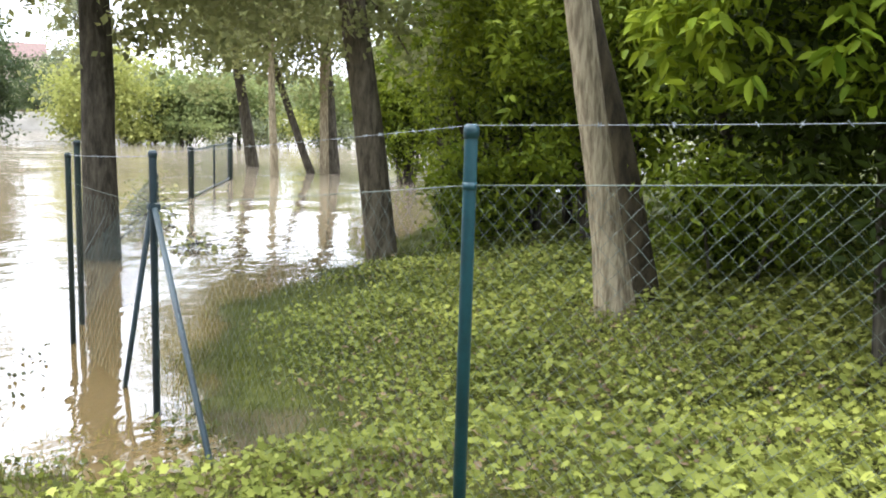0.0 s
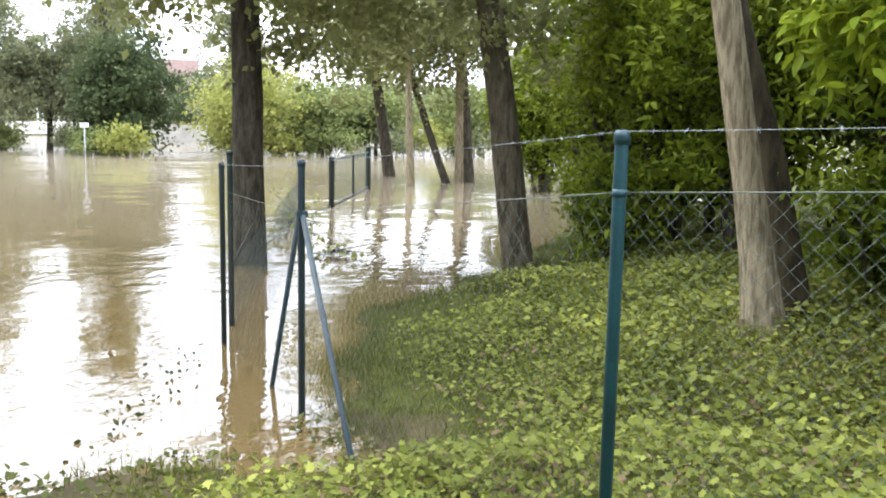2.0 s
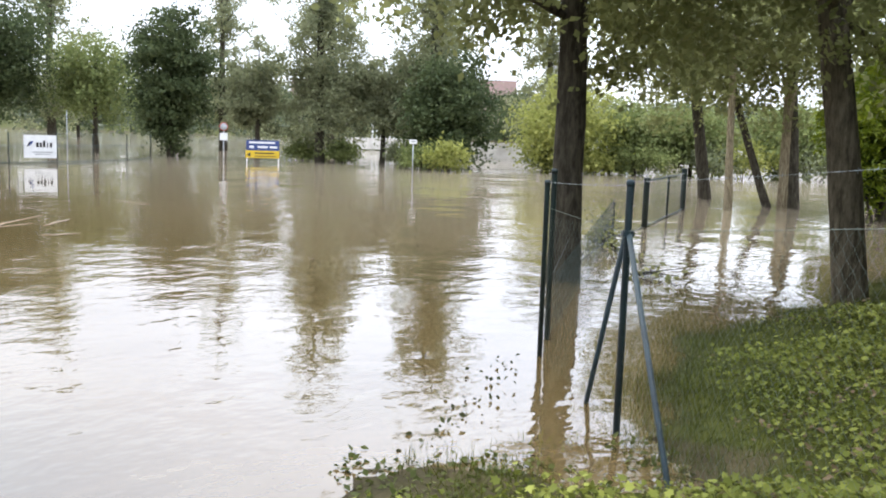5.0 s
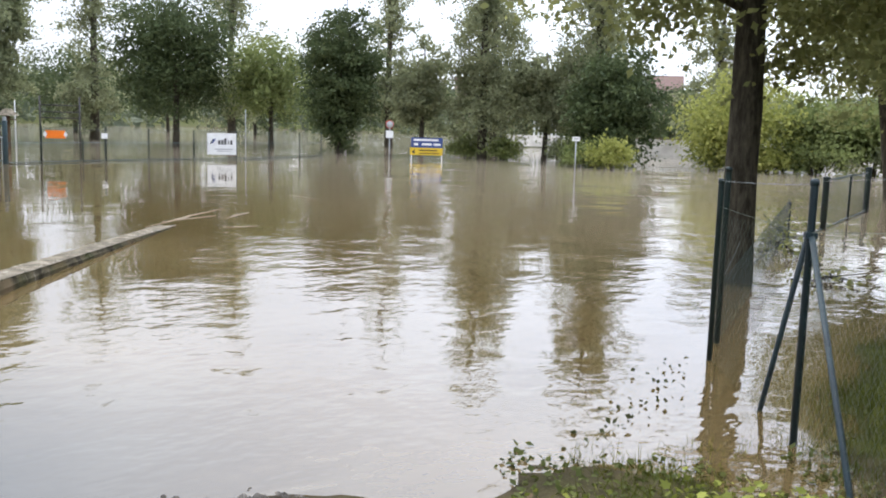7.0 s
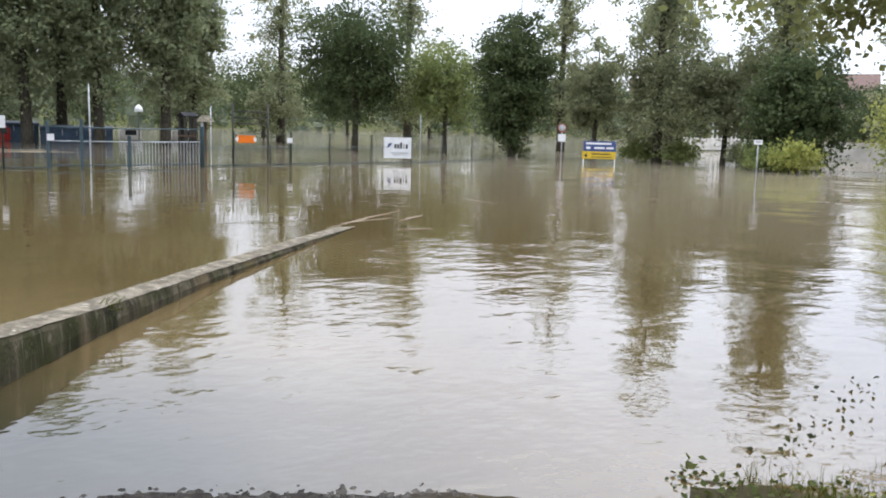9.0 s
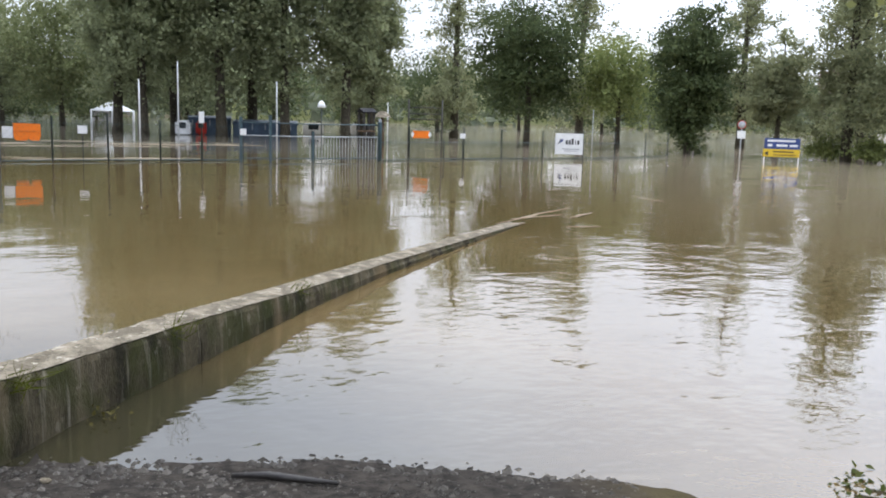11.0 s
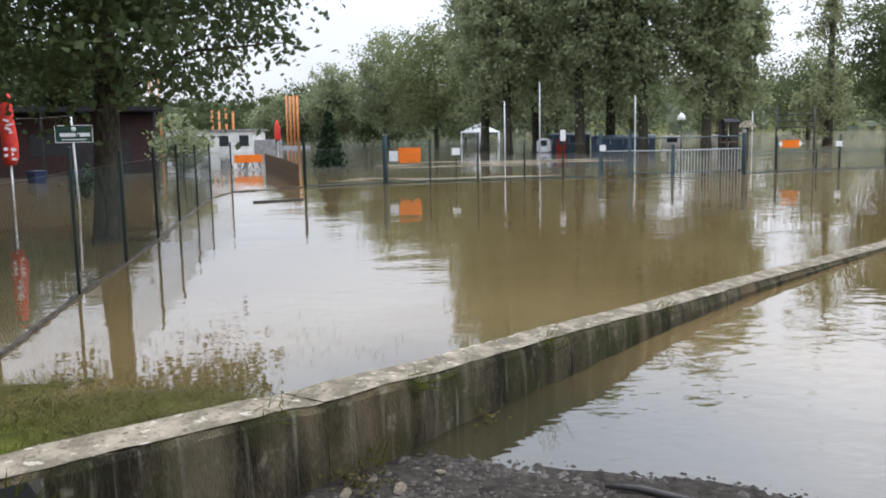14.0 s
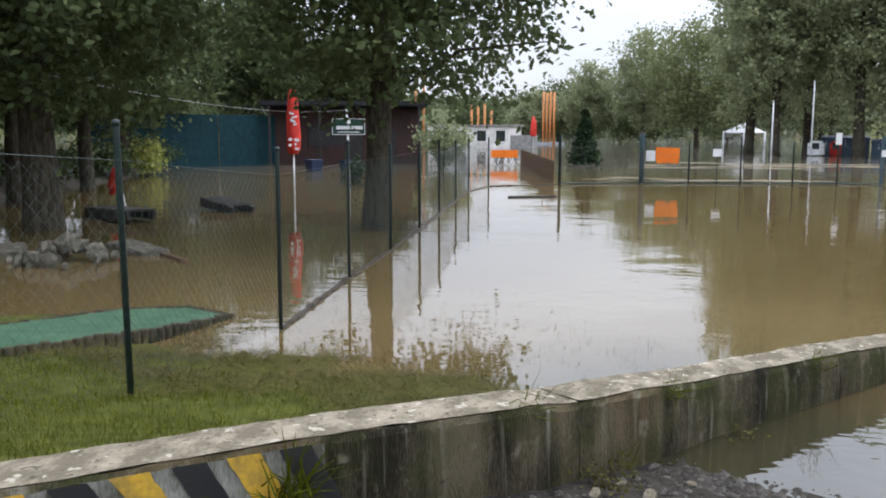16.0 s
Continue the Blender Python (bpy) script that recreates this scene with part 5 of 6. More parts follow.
# party tent
s = thing("tent", (-111.3, 0.9, 0), "white party tent with arched openings standing in the flood", "tent", rz=90)
W, D = 4.6, 4.0
for x in (-W / 2, 0, W / 2):
    for y in (-D / 2, D / 2):
        tube_part("leg", [(x, y, -0.4), (x, y, 1.9)], 0.09, "white", s, 6)
bm = bmesh.new()
vs = [bm.verts.new(p) for p in ((-W / 2 - 0.15, -D / 2 - 0.15, 1.75), (W / 2 + 0.15, -D / 2 - 0.15, 1.75), (W / 2 + 0.15, D / 2 + 0.15, 1.75), (-W / 2 - 0.15, D / 2 + 0.15, 1.75), (0, -0.5, 2.95), (0, 0.5, 2.95))]
for f in ((0, 1, 4), (1, 2, 5, 4), (2, 3, 5), (3, 0, 4, 5)):
    bm.faces.new([vs[i] for i in f])
part("canopy", bm, "white", s)
for x in (-W / 4, W / 4):
    n = 8
    v, f = [], []
    for i in range(n + 1):
        a = math.pi * i / n
        v += [(x + 0.62 * math.cos(a), D / 2 + 0.02, 1.15 + 0.5 * math.sin(a)), (x + 0.9 * math.cos(a), D / 2 + 0.02, 1.82 if 0 < i < n else 1.15)]
    f = [(2 * i, 2 * i + 1, 2 * i + 3, 2 * i + 2) for i in range(n)]
    mesh_part("valance", v, f, "white_wall", s)

# orange climbing poles
s = thing("pole_group", (-122.0, -24.5, 0), "cluster of tall orange painted poles beyond the camp", "poles")
for k in range(4):
    tube_part("pole", [(0.3 * k, 0.55 * k - 0.9, -0.5), (0.3 * k, 0.55 * k - 0.9, 7.2 - 0.1 * (k % 2))], 0.16, "orange_pole", s, 8)
part("platform", box(bmesh.new(), (1.2, 4.2, 0.5), (0.3, 0, 0.1)), "steel", s)
for k, (x, y, h) in enumerate(((-107.5, -31.6, 5.0), (-107.7, -30.8, 4.8), (-107.9, -30.0, 5.1), (-108.1, -29.2, 4.7), (-112.0, -40.6, 9.2), (-112.3, -39.6, 9.4))):
    s = thing("orange_pole", (x, y, 0), "orange painted pole behind the white building", "pole", "orange poles")
    tube_part("mast", [(0, 0, -0.4), (0, 0, h)], 0.14, "orange_pole", s, 8)
    tube_part("top", [(0, 0, h), (0, 0, h + 0.15)], [0.16, 0.05], "orange_pole", s, 8)

# plank fence with orange banner
s = thing("plank_fence", (0, 0, 0), "brown plank fence running into the flood", "fence")
pa, pb = Vector((-34.6, -7.2, 0)), Vector((-50.5, -12.2, 0))
n = 60
for i in range(n):
    p = pa.lerp(pb, i / n)
    h = 0.85 + 0.1 * i / n + 0.03 * math.sin(i * 1.9)
    bm = box(bmesh.new(), (0.27, 0.03, h + 0.4), (0, 0, h / 2 - 0.2), 0, 0.004)
    ob = part("plank", bm, "wood_brown", s)
    ob.matrix_world = Matrix.Translation(p) @ pose(0, 0, 0, 0, 0, 17.5)
s = thing("banner", (-51.0, -13.3, 0), "orange banner over a white and brown slatted barrier", "banner", rz=facing(-51, -13.3))
part("cloth", box(bmesh.new(), (1.62, 0.02, 0.46), (0, 0, 0.66), 0, 0.004), "orange", s)
for k in range(9):
    part("barrier_slat", box(bmesh.new(), (0.07, 0.03, 0.36), (-0.95 + 0.2 * k, 0.03, 0.26), 0, 0, 0, 20 if k % 2 else -20), "white" if k % 2 else "wood_brown", s)

# playground set
s = thing("play_tower", (-45.5, 13.0, 0), "small wooden play tower with dark roof and ladder", "play tower", rz=10)
for x in (-0.3, 0.3):
    for y in (-0.3, 0.3):
        part("post", box(bmesh.new(), (0.08, 0.08, 2.6), (x, y, 0.9)), "wood_dark", s)
part("deck", box(bmesh.new(), (0.7, 0.7, 0.08), (0, 0, 1.2)), "wood_brown", s)
bm = bmesh.new()
box(bm, (0.5, 0.8, 0.05), (-0.2, 0, 2.3), 0, 0, 0, -24)
box(bm, (0.5, 0.8, 0.05), (0.2, 0, 2.3), 0, 0, 0, 24)
part("roof", bm, "roof_dark", s)
for k in range(6):
    part("rung", box(bmesh.new(), (0.05, 0.4, 0.04), (0.38, 0, 0.15 + 0.25 * k)), "wood_dark", s)
s = thing("shelter", (-47.2, 14.4, 0), "small post shelter with a pale thatched cap", "shelter", rz=10)
part("post", box(bmesh.new(), (0.14, 0.14, 2.6), (0, 0, 0.8)), "wood_brown", s)
part("shelf", box(bmesh.new(), (0.6, 0.6, 0.06), (0, 0, 1.75)), "wood_brown", s)
bm = bmesh.new()
bmesh.ops.create_cone(bm, segments=12, radius1=0.5, radius2=0.16, depth=0.34, matrix=Matrix.Translation((0, 0, 2.12)), cap_ends=True)
part("roof", bm, "concrete_top", s)
# first two are pale boxes put where bright gaps show between trunks
for x, y, w, h, m in ((-88, 19.5, 2.0, 1.2, "white_wall"), (-90, 25, 2.2, 1.2, "white_wall"), (-78, 6.2, 1.2, 1.3, "white"), (-80, 7.9, 0.9, 1.3, "red")):
    s = thing("caravan", (x, y, 0), "small boxy shape half hidden behind the trees", "caravan", "caravans", rz=80)
    part("body", box(bmesh.new(), (w, 2.0, h), (0, 0, h / 2 - 0.1), 0, 0.18), m, s)
    part("window", box(bmesh.new(), (w * 0.5, 0.03, 0.5), (0, -1.01, h * 0.62), 0, 0.01), "glass_dark", s)
s = thing("swing_frame", (-47.4, 17.0, 0), "thin dark swing frame in the flooded playground", "swing", rz=facing(-47.4, 17.0))
for x in (-0.95, 0.95):
    tube_part("upright", [(x, 0, -0.5), (x, 0, 3.0)], 0.05, "wood_dark", s, 6)
for z in (2.55, 2.2, 1.9):
    tube_part("crossbar", [(-0.95, 0, z), (0.95, 0, z)], 0.035, "wood_dark", s, 6)

# blue tarpaulin-covered trailers behind the gate
for x, y, l, h, rz, lab in ((-80.2, 8.6, 3.6, 1.35, 84, "low blue tarpaulin-covered trailer in the flood"), (-77.6, 13.0, 5.4, 1.1, 80, "dark blue boat trailer under a tarpaulin")):
    s = thing("trailer", (x, y, 0), lab, "trailer", "blue trailers", rz=rz)
    part("body", box(bmesh.new(), (l, 2.0, h + 0.3), (0, 0, h / 2 - 0.15), 0, 0.08), "tarp", s)
    bm = bmesh.new()
    vs = [bm.verts.new((sx * (l / 2 + 0.05), y2, z)) for sx in (-1, 1) for y2, z in ((-1.05, h - 0.12), (-0.9, h + 0.12), (0, h + 0.3), (0.9, h + 0.12), (1.05, h - 0.12))]
    for i in range(4):
        bm.faces.new((vs[i], vs[i + 1], vs[i + 6], vs[i + 5]))
    bm.faces.new(vs[4::-1])
    bm.faces.new(vs[5:])
    part("tarpaulin", bm, "tarp", s)
    for k in range(5):
        part("strap", box(bmesh.new(), (0.05, 0.02, 0.5), (-l * 0.4 + l * 0.2 * k, -1.03, h - 0.3)), "steel", s)
# white globe lamp beside the play tower
s = thing("globe_lamp", (-57.4, 13.3, 0), "white domed lamp on a thin post in the flood", "lamp")
tube_part("mast", [(0, 0, -0.5), (0, 0, 2.5)], 0.035, "post_dark", s, 8)
tube_part("dome", [(0, 0, 2.45), (0, 0, 2.5), (0, 0, 2.72), (0, 0, 2.86), (0, 0, 2.9)], [0.2, 0.27, 0.22, 0.1, 0.02], "white", s, 16)
# dark tower whose head shows over the park trees
s = thing("tower", (-199.0, 0.7, 0), "dark tower head rising behind the park trees", "tower", rz=90)
part("shaft", box(bmesh.new(), (6.0, 6.0, 31.0), (0, 0, 15.0), 0, 0.1), "roof_grey", s)
part("gallery", box(bmesh.new(), (7.2, 7.2, 1.4), (0, 0, 30.0), 0, 0.1), "roof_dark", s)
bm = bmesh.new()
bmesh.ops.create_cone(bm, segments=4, radius1=4.6, radius2=1.0, depth=4.5, matrix=Matrix.Translation((0, 0, 32.8)) @ pose(0, 0, 0, 0, 0, 45), cap_ends=True)
part("roof", bm, "roof_dark", s)

# pavilion with white columns
s = thing("pavilion", (-70.2, 81.3, 1.2), "white columned pavilion on the far bank", "pavilion", rz=facing(-70, 81))
part("base", box(bmesh.new(), (9.0, 3.0, 1.3), (0, 0, -0.4), 0, 0.03), "white_wall", s)
for k in range(6):
    tube_part("column", [(-1.3 + 0.52 * k, 0, 0.2), (-1.3 + 0.52 * k, 0, 2.2)], 0.11, "white", s, 8)
part("roof", box(bmesh.new(), (3.2, 1.6, 0.35), (0, 0, 2.4), 0, 0.04), "roof_grey", s)

# pale slabs added between the trees in place of the bright river surface
for x, y, w, h, rz in ((-44, 74, 22, 1.5, 30), (-24, 86, 20, 1.5, 15)):
    s = thing("river_wall", (x, y, 0), "pale slab standing in for bright river water behind the flooded trees", "wall", "river walls", rz=rz)
    part("face", box(bmesh.new(), (w, 0.6, h + 1), (0, 0, h / 2 - 0.5), 0, 0.03), "white_wall", s)
    part("capstone", box(bmesh.new(), (w, 0.8, 0.15), (0, 0, h + 0.08), 0, 0.02), "concrete_top", s)

# houses on the hill
def house(x, y, z, w, d, h, wall_m, roof_m, rz, label):
    b = thing("house", (x, y, z), label, "house", "houses on the hill", rz=rz)
    part("wall", box(bmesh.new(), (w, d, h + 6), (0, 0, h / 2 - 3)), wall_m, b)
    bm = bmesh.new()
    vs = [bm.verts.new(p) for p in ((-w / 2 - 0.4, -d / 2 - 0.4, h), (w / 2 + 0.4, -d / 2 - 0.4, h), (w / 2 + 0.4, d / 2 + 0.4, h), (-w / 2 - 0.4, d / 2 + 0.4, h), (-w / 2 - 0.4, 0, h + d * 0.35), (w / 2 + 0.4, 0, h + d * 0.35))]
    for f in ((0, 1, 5, 4), (2, 3, 4, 5), (0, 4, 3), (1, 2, 5), (3, 2, 1, 0)):
        bm.faces.new([vs[i] for i in f])
    part("roof", bm, roof_m, b)
    for i in range(3):
        for j in range(max(1, int(h // 3))):
            part("window", box(bmesh.new(), (1.2, 0.1, 1.4), (-w / 3 + i * w / 3, -d / 2 - 0.03, 1.6 + 3 * j)), "glass_dark", b)


house(-190, 275, 9, 22, 14, 9, "brick_wall", "roof_red", 35, "pink rendered house with red roof on the hill")
house(-165, 290, 11, 14, 12, 14, "white_wall", "roof_grey", 30, "pale tall house on the hill above the trees")
house(-235, 235, 8, 20, 14, 8, "brick_wall", "roof_red", 45, "pink rendered house with red roof on the hill")

# ---- hut, parasol and the minigolf ground ----
hut = thing("hut", (-48.2, -22.4, 0), "red-brown timber refreshment hut with dark flat roof in the flood", "hut", rz=114)
part("wall", box(bmesh.new(), (9.0, 5.0, 3.9), (0, 3.0, 1.4), 0, 0.02), "wood_red", hut)
part("roof", box(bmesh.new(), (9.8, 6.6, 0.28), (0, 2.4, 3.5), 0, 0.04, -2), "roof_dark", hut)
for k in range(28):
    part("board", box(bmesh.new(), (0.29, 0.03, 3.3), (-4.35 + 0.322 * k, 0.48, 1.6), 0, 0.004), "wood_red", hut)
for x in (-4.4, -1.5, 1.5, 4.4):
    part("veranda_post", box(bmesh.new(), (0.14, 0.14, 3.9), (x, -0.7, 1.5), 0, 0.01), "wood_dark", hut)
# flat black panel; the dark inside of the counter is only its colour
part("counter_opening", box(bmesh.new(), (2.4, 0.05, 1.2), (-1.0, 0.45, 1.7)), "black", hut)
for dx in (0.6, 2.6):
    part("door", box(bmesh.new(), (0.9, 0.06, 2.0), (dx, 0.44, 1.0)), "wood_dark", hut)

par = thing("parasol", (-25.05, -13.9, 0), "closed red parasol with white lettering shapes, in the flood", "parasol")
tube_part("pole", [(0, 0, -0.5), (0.02, 0, 1.6)], 0.03, "white", par, 8)
v, f = tube_data([(0, 0, 1.32), (0, 0, 1.5), (0, 0, 1.9), (0, 0, 2.5), (0, 0, 3.1), (0, 0, 3.38), (0, 0, 3.45)], [0.16, 0.23, 0.235, 0.2, 0.16, 0.1, 0.02], 18, 0.25, 1.6)
mesh_part("canopy", v, f, "red", par, "folded red cloth", smooth=True)
rp = facing(-25.05, -13.9)
turn = pose(0, 0, 0, 0, 0, rp)
for k, (x, z, w, h, tilt) in enumerate(((-0.05, 2.62, 0.16, 0.07, 20), (0.03, 2.50, 0.2, 0.06, -15), (-0.02, 2.38, 0.18, 0.08, 25), (0.05, 2.27, 0.12, 0.06, -20), (0, 1.78, 0.34, 0.10, 6), (-0.04, 1.62, 0.26, 0.09, -10), (0.06, 1.50, 0.22, 0.08, 12))):
    ob = part("white_shape", box(bmesh.new(), (w, 0.02, h), (x, -0.235, z), 0, 0.01, 0, tilt), "white", par)
    ob.matrix_local = turn
par3 = thing("parasol", (-99.6, -22.0, 0), "closed red parasol by the white building", "parasol")
tube_part("pole", [(0, 0, -0.5), (0, 0, 3.0)], 0.04, "white", par3, 8)
tube_part("canopy", [(0, 0, 1.3), (0, 0, 1.5), (0, 0, 2.9), (0, 0, 3.6)], [0.3, 0.4, 0.3, 0.05], "red", par3, 12, rough=0.2)

s = thing("sign_board", (-25.6, -12.2, 0), "dark green sign board on a leaning white pole", "sign", rz=facing(-25.6, -12.2))
part("panel", box(bmesh.new(), (1.06, 0.03, 0.52), (0, 0, 2.20), 0, 0.006), "green_sign", s)
for x, z, w, h in ((0, 2.45, 1.06, 0.018), (0, 1.95, 1.06, 0.018), (-0.52, 2.2, 0.018, 0.5), (0.52, 2.2, 0.018, 0.5)):
    part("border", box(bmesh.new(), (w, 0.01, h), (x, -0.02, z)), "white", s)
bars(s, [(-0.17, 2.17, 0.44, 0.11), (0.27, 2.17, 0.36, 0.11), (0, 2.03, 0.7, 0.03)], -0.02, "white")
tube_part("emblem", [(0, -0.018, 2.34), (0, -0.024, 2.34)], 0.07, "white", s, 12)
tube_part("pole", [(0.02, 0.06, -0.5), (-0.02, 0.06, 1.4), (-0.05, 0.04, 2.75)], 0.035, "white", s, 8)

for x, y, w, h, m, lab in ((-40.2, -20.6, 0.7, 0.6, "bin_blue", "blue plastic bin in the flood"), (-40.4, -18.9, 0.5, 0.6, "bin_blue", "dark blue plastic bin in the flood")):
    s = thing("bin", (x, y, 0), lab, "bin", rz=60)
    bm = bmesh.new()
    bmesh.ops.create_cone(bm, segments=4, radius1=w * 0.55, radius2=w * 0.7, depth=h, matrix=Matrix.Translation((0, 0, h / 2 - 0.1)) @ pose(0, 0, 0, 0, 0, 45), cap_ends=True)
    part("body", bm, m, s)
    part("lid", box(bmesh.new(), (w, w, 0.08), (0, 0, h - 0.06), 0, 0.02), m, s)
shrub((-29.5, -13.6, 0), (0.6, 0.6, 1.2), 500, 0.14, "leaf_conifer", "dark small conifer bush in the flood", seed=281, clumps=24, clump_r=0.16)
s = thing("screen_wall", (-42.0, -28.2, 0), "dark teal screen cloth along the back of the ground", "fence", rz=-20)
for k in range(5):
    part("cloth", box(bmesh.new(), (2.6, 0.04, 3.2), (-5 + 2.62 * k, 0.05 * math.sin(k * 2), 1.3), 0, 0.01), "net", s)
    tube_part("post", [(-6.3 + 2.62 * k, -0.06, -0.5), (-6.3 + 2.62 * k, -0.06, 3.0)], 0.04, "post_dark", s, 6)
s = thing("cable", (0, 0, 0), "thin pale cable strung between hut and trees", "cable")
line_wire(s, (-14.3, -14.3, 3.3), (-26.2, -15.4, 2.75), 0.006, "steel", "span", 0.12)
line_wire(s, (-26.2, -15.4, 2.75), (-25.65, -12.2, 2.75), 0.006, "steel", "span", 0.06)

# timber frames drifting in the water
for x, y, l, rz, tilt in ((-16.6, -14.2, 2.6, 60, -2), (-19.3, -12.9, 1.6, 62, 5)):
    s = thing("timber_frame", (x, y, 0.04), "dark wet slatted timber frame half under water", "timber frame", "timber frames", rz=rz)
    for dy in (-0.3, 0.3):
        part("beam", box(bmesh.new(), (l, 0.1, 0.2), (0, dy, 0.08), 0, 0.01, 0, tilt), "wood_dark", s)
    for k in range(int(l / 0.18)):
        part("slat", box(bmesh.new(), (0.09, 0.75, 0.05), (-l / 2 + 0.1 + 0.18 * k, 0, 0.2 - math.tan(radians(tilt)) * (-l / 2 + 0.1 + 0.18 * k)), 0, 0.006), "wood_dark", s)
# driftwood planks
for x, y, l, rz, m in ((-11.5, -9.3, 1.5, 55, "wood_brown"), (-26.5, -6.3, 1.6, 120, "wood_dark")):
    s = thing("plank", (x, y, max(0.0, G(x, y))), "wet dark plank washed up at the water", "plank", "driftwood", rz=rz)
    part("board", box(bmesh.new(), (l, 0.12, 0.06), (0, 0, 0.02), 0, 0.012), m, s)

s = thing("stick", (-3.7, 0.72, max(G(-3.7, 0.72), 0.0) + 0.015), "thick dark wet stick lying at the water edge", "stick", rz=63)
tube_part("wood", [(-0.3, 0, 0), (-0.1, 0.015, 0.012), (0.1, -0.01, 0.012), (0.3, 0, 0)], [0.016, 0.022, 0.02, 0.011], "wood_dark", s, 8, rough=0.2)
# rubble heap
rng = random.Random(77)
s = thing("rubble_heap", (-10.5, -10.5, 0), "heap of grey broken concrete and stones", "rubble")
for k in range(26):
    bm = bmesh.new()
    bmesh.ops.create_icosphere(bm, subdivisions=1, radius=1)
    for v in bm.verts:
        v.co *= rng.uniform(0.7, 1.15)
    r = rng.uniform(0.09, 0.24)
    a, d = rng.uniform(0, 6.28), rng.uniform(0, 1) ** 0.7
    bmesh.ops.transform(bm, matrix=pose(0.75 * d * math.cos(a), 0.95 * d * math.sin(a), 0.28 * (1 - d) + 0.03, rng.uniform(0, 90), rng.uniform(0, 90), rng.uniform(0, 90)) @ Matrix.Diagonal((r, r * 0.8, r * 0.6, 1)), verts=bm.verts)
    part("stone", bm, "stone", s)

for x, y, l, w, rz in ((-11.9, -10.2, 1.5, 0.5, 62), (-10.9, -12.1, 1.1, 0.6, 40)):
    s = thing("slab", (x, y, 0), "flat grey concrete slab lying in the flood", "slab", "concrete slabs", rz=rz)
    part("slab_body", box(bmesh.new(), (l, w, 0.22), (0, 0, 0.0), 0, 0.025, 3, 2), "stone", s)

# minigolf lane with green felt and log edging
s = thing("minigolf_lane", (0, 0, 0), "green felt minigolf lane edged with upright logs", "minigolf lane")
ring = [(-3.9, -7.0, 0.30), (-4.6, -6.45, 0.26), (-5.0, -6.15, 0.235), (-5.75, -5.95, 0.18), (-6.6, -5.8, 0.11), (-7.55, -5.72, 0.035), (-7.75, -6.4, 0.045), (-7.3, -7.0, 0.07), (-6.4, -7.2, 0.13), (-5.2, -7.5, 0.22)]
bm = bmesh.new()
bm.faces.new([bm.verts.new(p) for p in ring])
bmesh.ops.triangulate(bm, faces=bm.faces)
part("felt", bm, "felt", s, "green felt surface")
for a, b in zip(ring, ring[1:] + ring[:1]):
    a, b = Vector(a), Vector(b)
    n = max(2, int((b - a).length / 0.1))
    for i in range(n):
        p = a.lerp(b, i / n)
        h = p.z + 0.012 + 0.012 * rng.uniform(-1, 1)
        tube_part("log", [(p.x, p.y, -0.15), (p.x, p.y, h - 0.008), (p.x, p.y, h)], [0.052, 0.052, 0.042], "log", s, 8)

# red pennant on a leaning pole beyond the drifting frame
s = thing("marker_flag", (-17.2, -14.4, 0), "small red pennant hanging from a leaning pole", "flag")
tube_part("pole", [(0.05, 0.15, -0.4), (0, 0, 0.0), (-0.25, -0.5, 1.25)], 0.02, "white", s, 6)
v, f = tube_data([(-0.2, -0.62, 0.5), (-0.22, -0.58, 0.7), (-0.24, -0.5, 1.0), (-0.25, -0.5, 1.22)], [0.06, 0.15, 0.12, 0.03], 10, 0.4)
mesh_part("pennant", v, f, "red", s)

# washed-up twigs
for k, (x, y, n, h) in enumerate(((-4.75, 12.3, 60, 0.14), (-7.3, 15.9, 160, 0.5), (-6.4, 14.2, 120, 0.35))):
    s = thing("twig_tangle", (x, y, 0), "tangle of washed-up twigs and leaves on the water", "twigs", "washed-up twigs")
    r = np.random.default_rng(600 + k)
    for j in range(9):
        a, l = r.uniform(0, 6.28), r.uniform(0.2, 0.55)
        tube_part("twig", [(-l * math.cos(a), -l * math.sin(a), 0.0), (0, 0, h * r.uniform(0.2, 0.9)), (l * math.cos(a + 0.4), l * math.sin(a + 0.4), h * r.uniform(0, 1.2))], 0.007, "wood_dark", s, 5)
    tangle = leaves("dead_leaves", r.normal(size=(n, 3)) * np.array((0.3, 0.3, h * 0.45)) + np.array((0, 0, h * 0.6)), 0.09, "diamond", "leaf_poplar", s, seed=610 + k)
    tagged(tangle, kind="stuff")

# ---- ground plants ----
def scatter(count, seed, x0, x1, y0, y1, keep):
    r = np.random.default_rng(seed)
    p = np.stack([r.uniform(x0, x1, count), r.uniform(y0, y1, count)], 1)
    z = ground_z(p[:, 0], p[:, 1])
    ok = keep(p[:, 0], p[:, 1], z, r)
    return np.column_stack([p[ok], z[ok]])


front = lambda x, y: wall_side(x, y) < -0.05
patchy = lambda x, y, s: np.array([noise.noise(Vector((a * s, b * s, 3.3))) for a, b in zip(x, y)])
pts = scatter(165000, 401, -2.4, 5.5, 1.2, 12.5, lambda x, y, z, r: front(x, y) & (y > 1.3 + r.uniform(0, 1.0, len(x))) & (x < 5.4 - r.uniform(0, 1.2, len(x))) & (z > 0.05 + r.uniform(0, 0.3, len(x))) & (patchy(x, y, 0.9) + r.uniform(-0.5, 0.55, len(x)) > -0.06 + 0.07 * np.abs(y - 4)) & (x > -0.9 - 0.16 * (y - 3) + r.uniform(-0.8, 0.5, len(x))))
pts[:, 2] += np.random.default_rng(1).uniform(0.03, 0.15, len(pts))
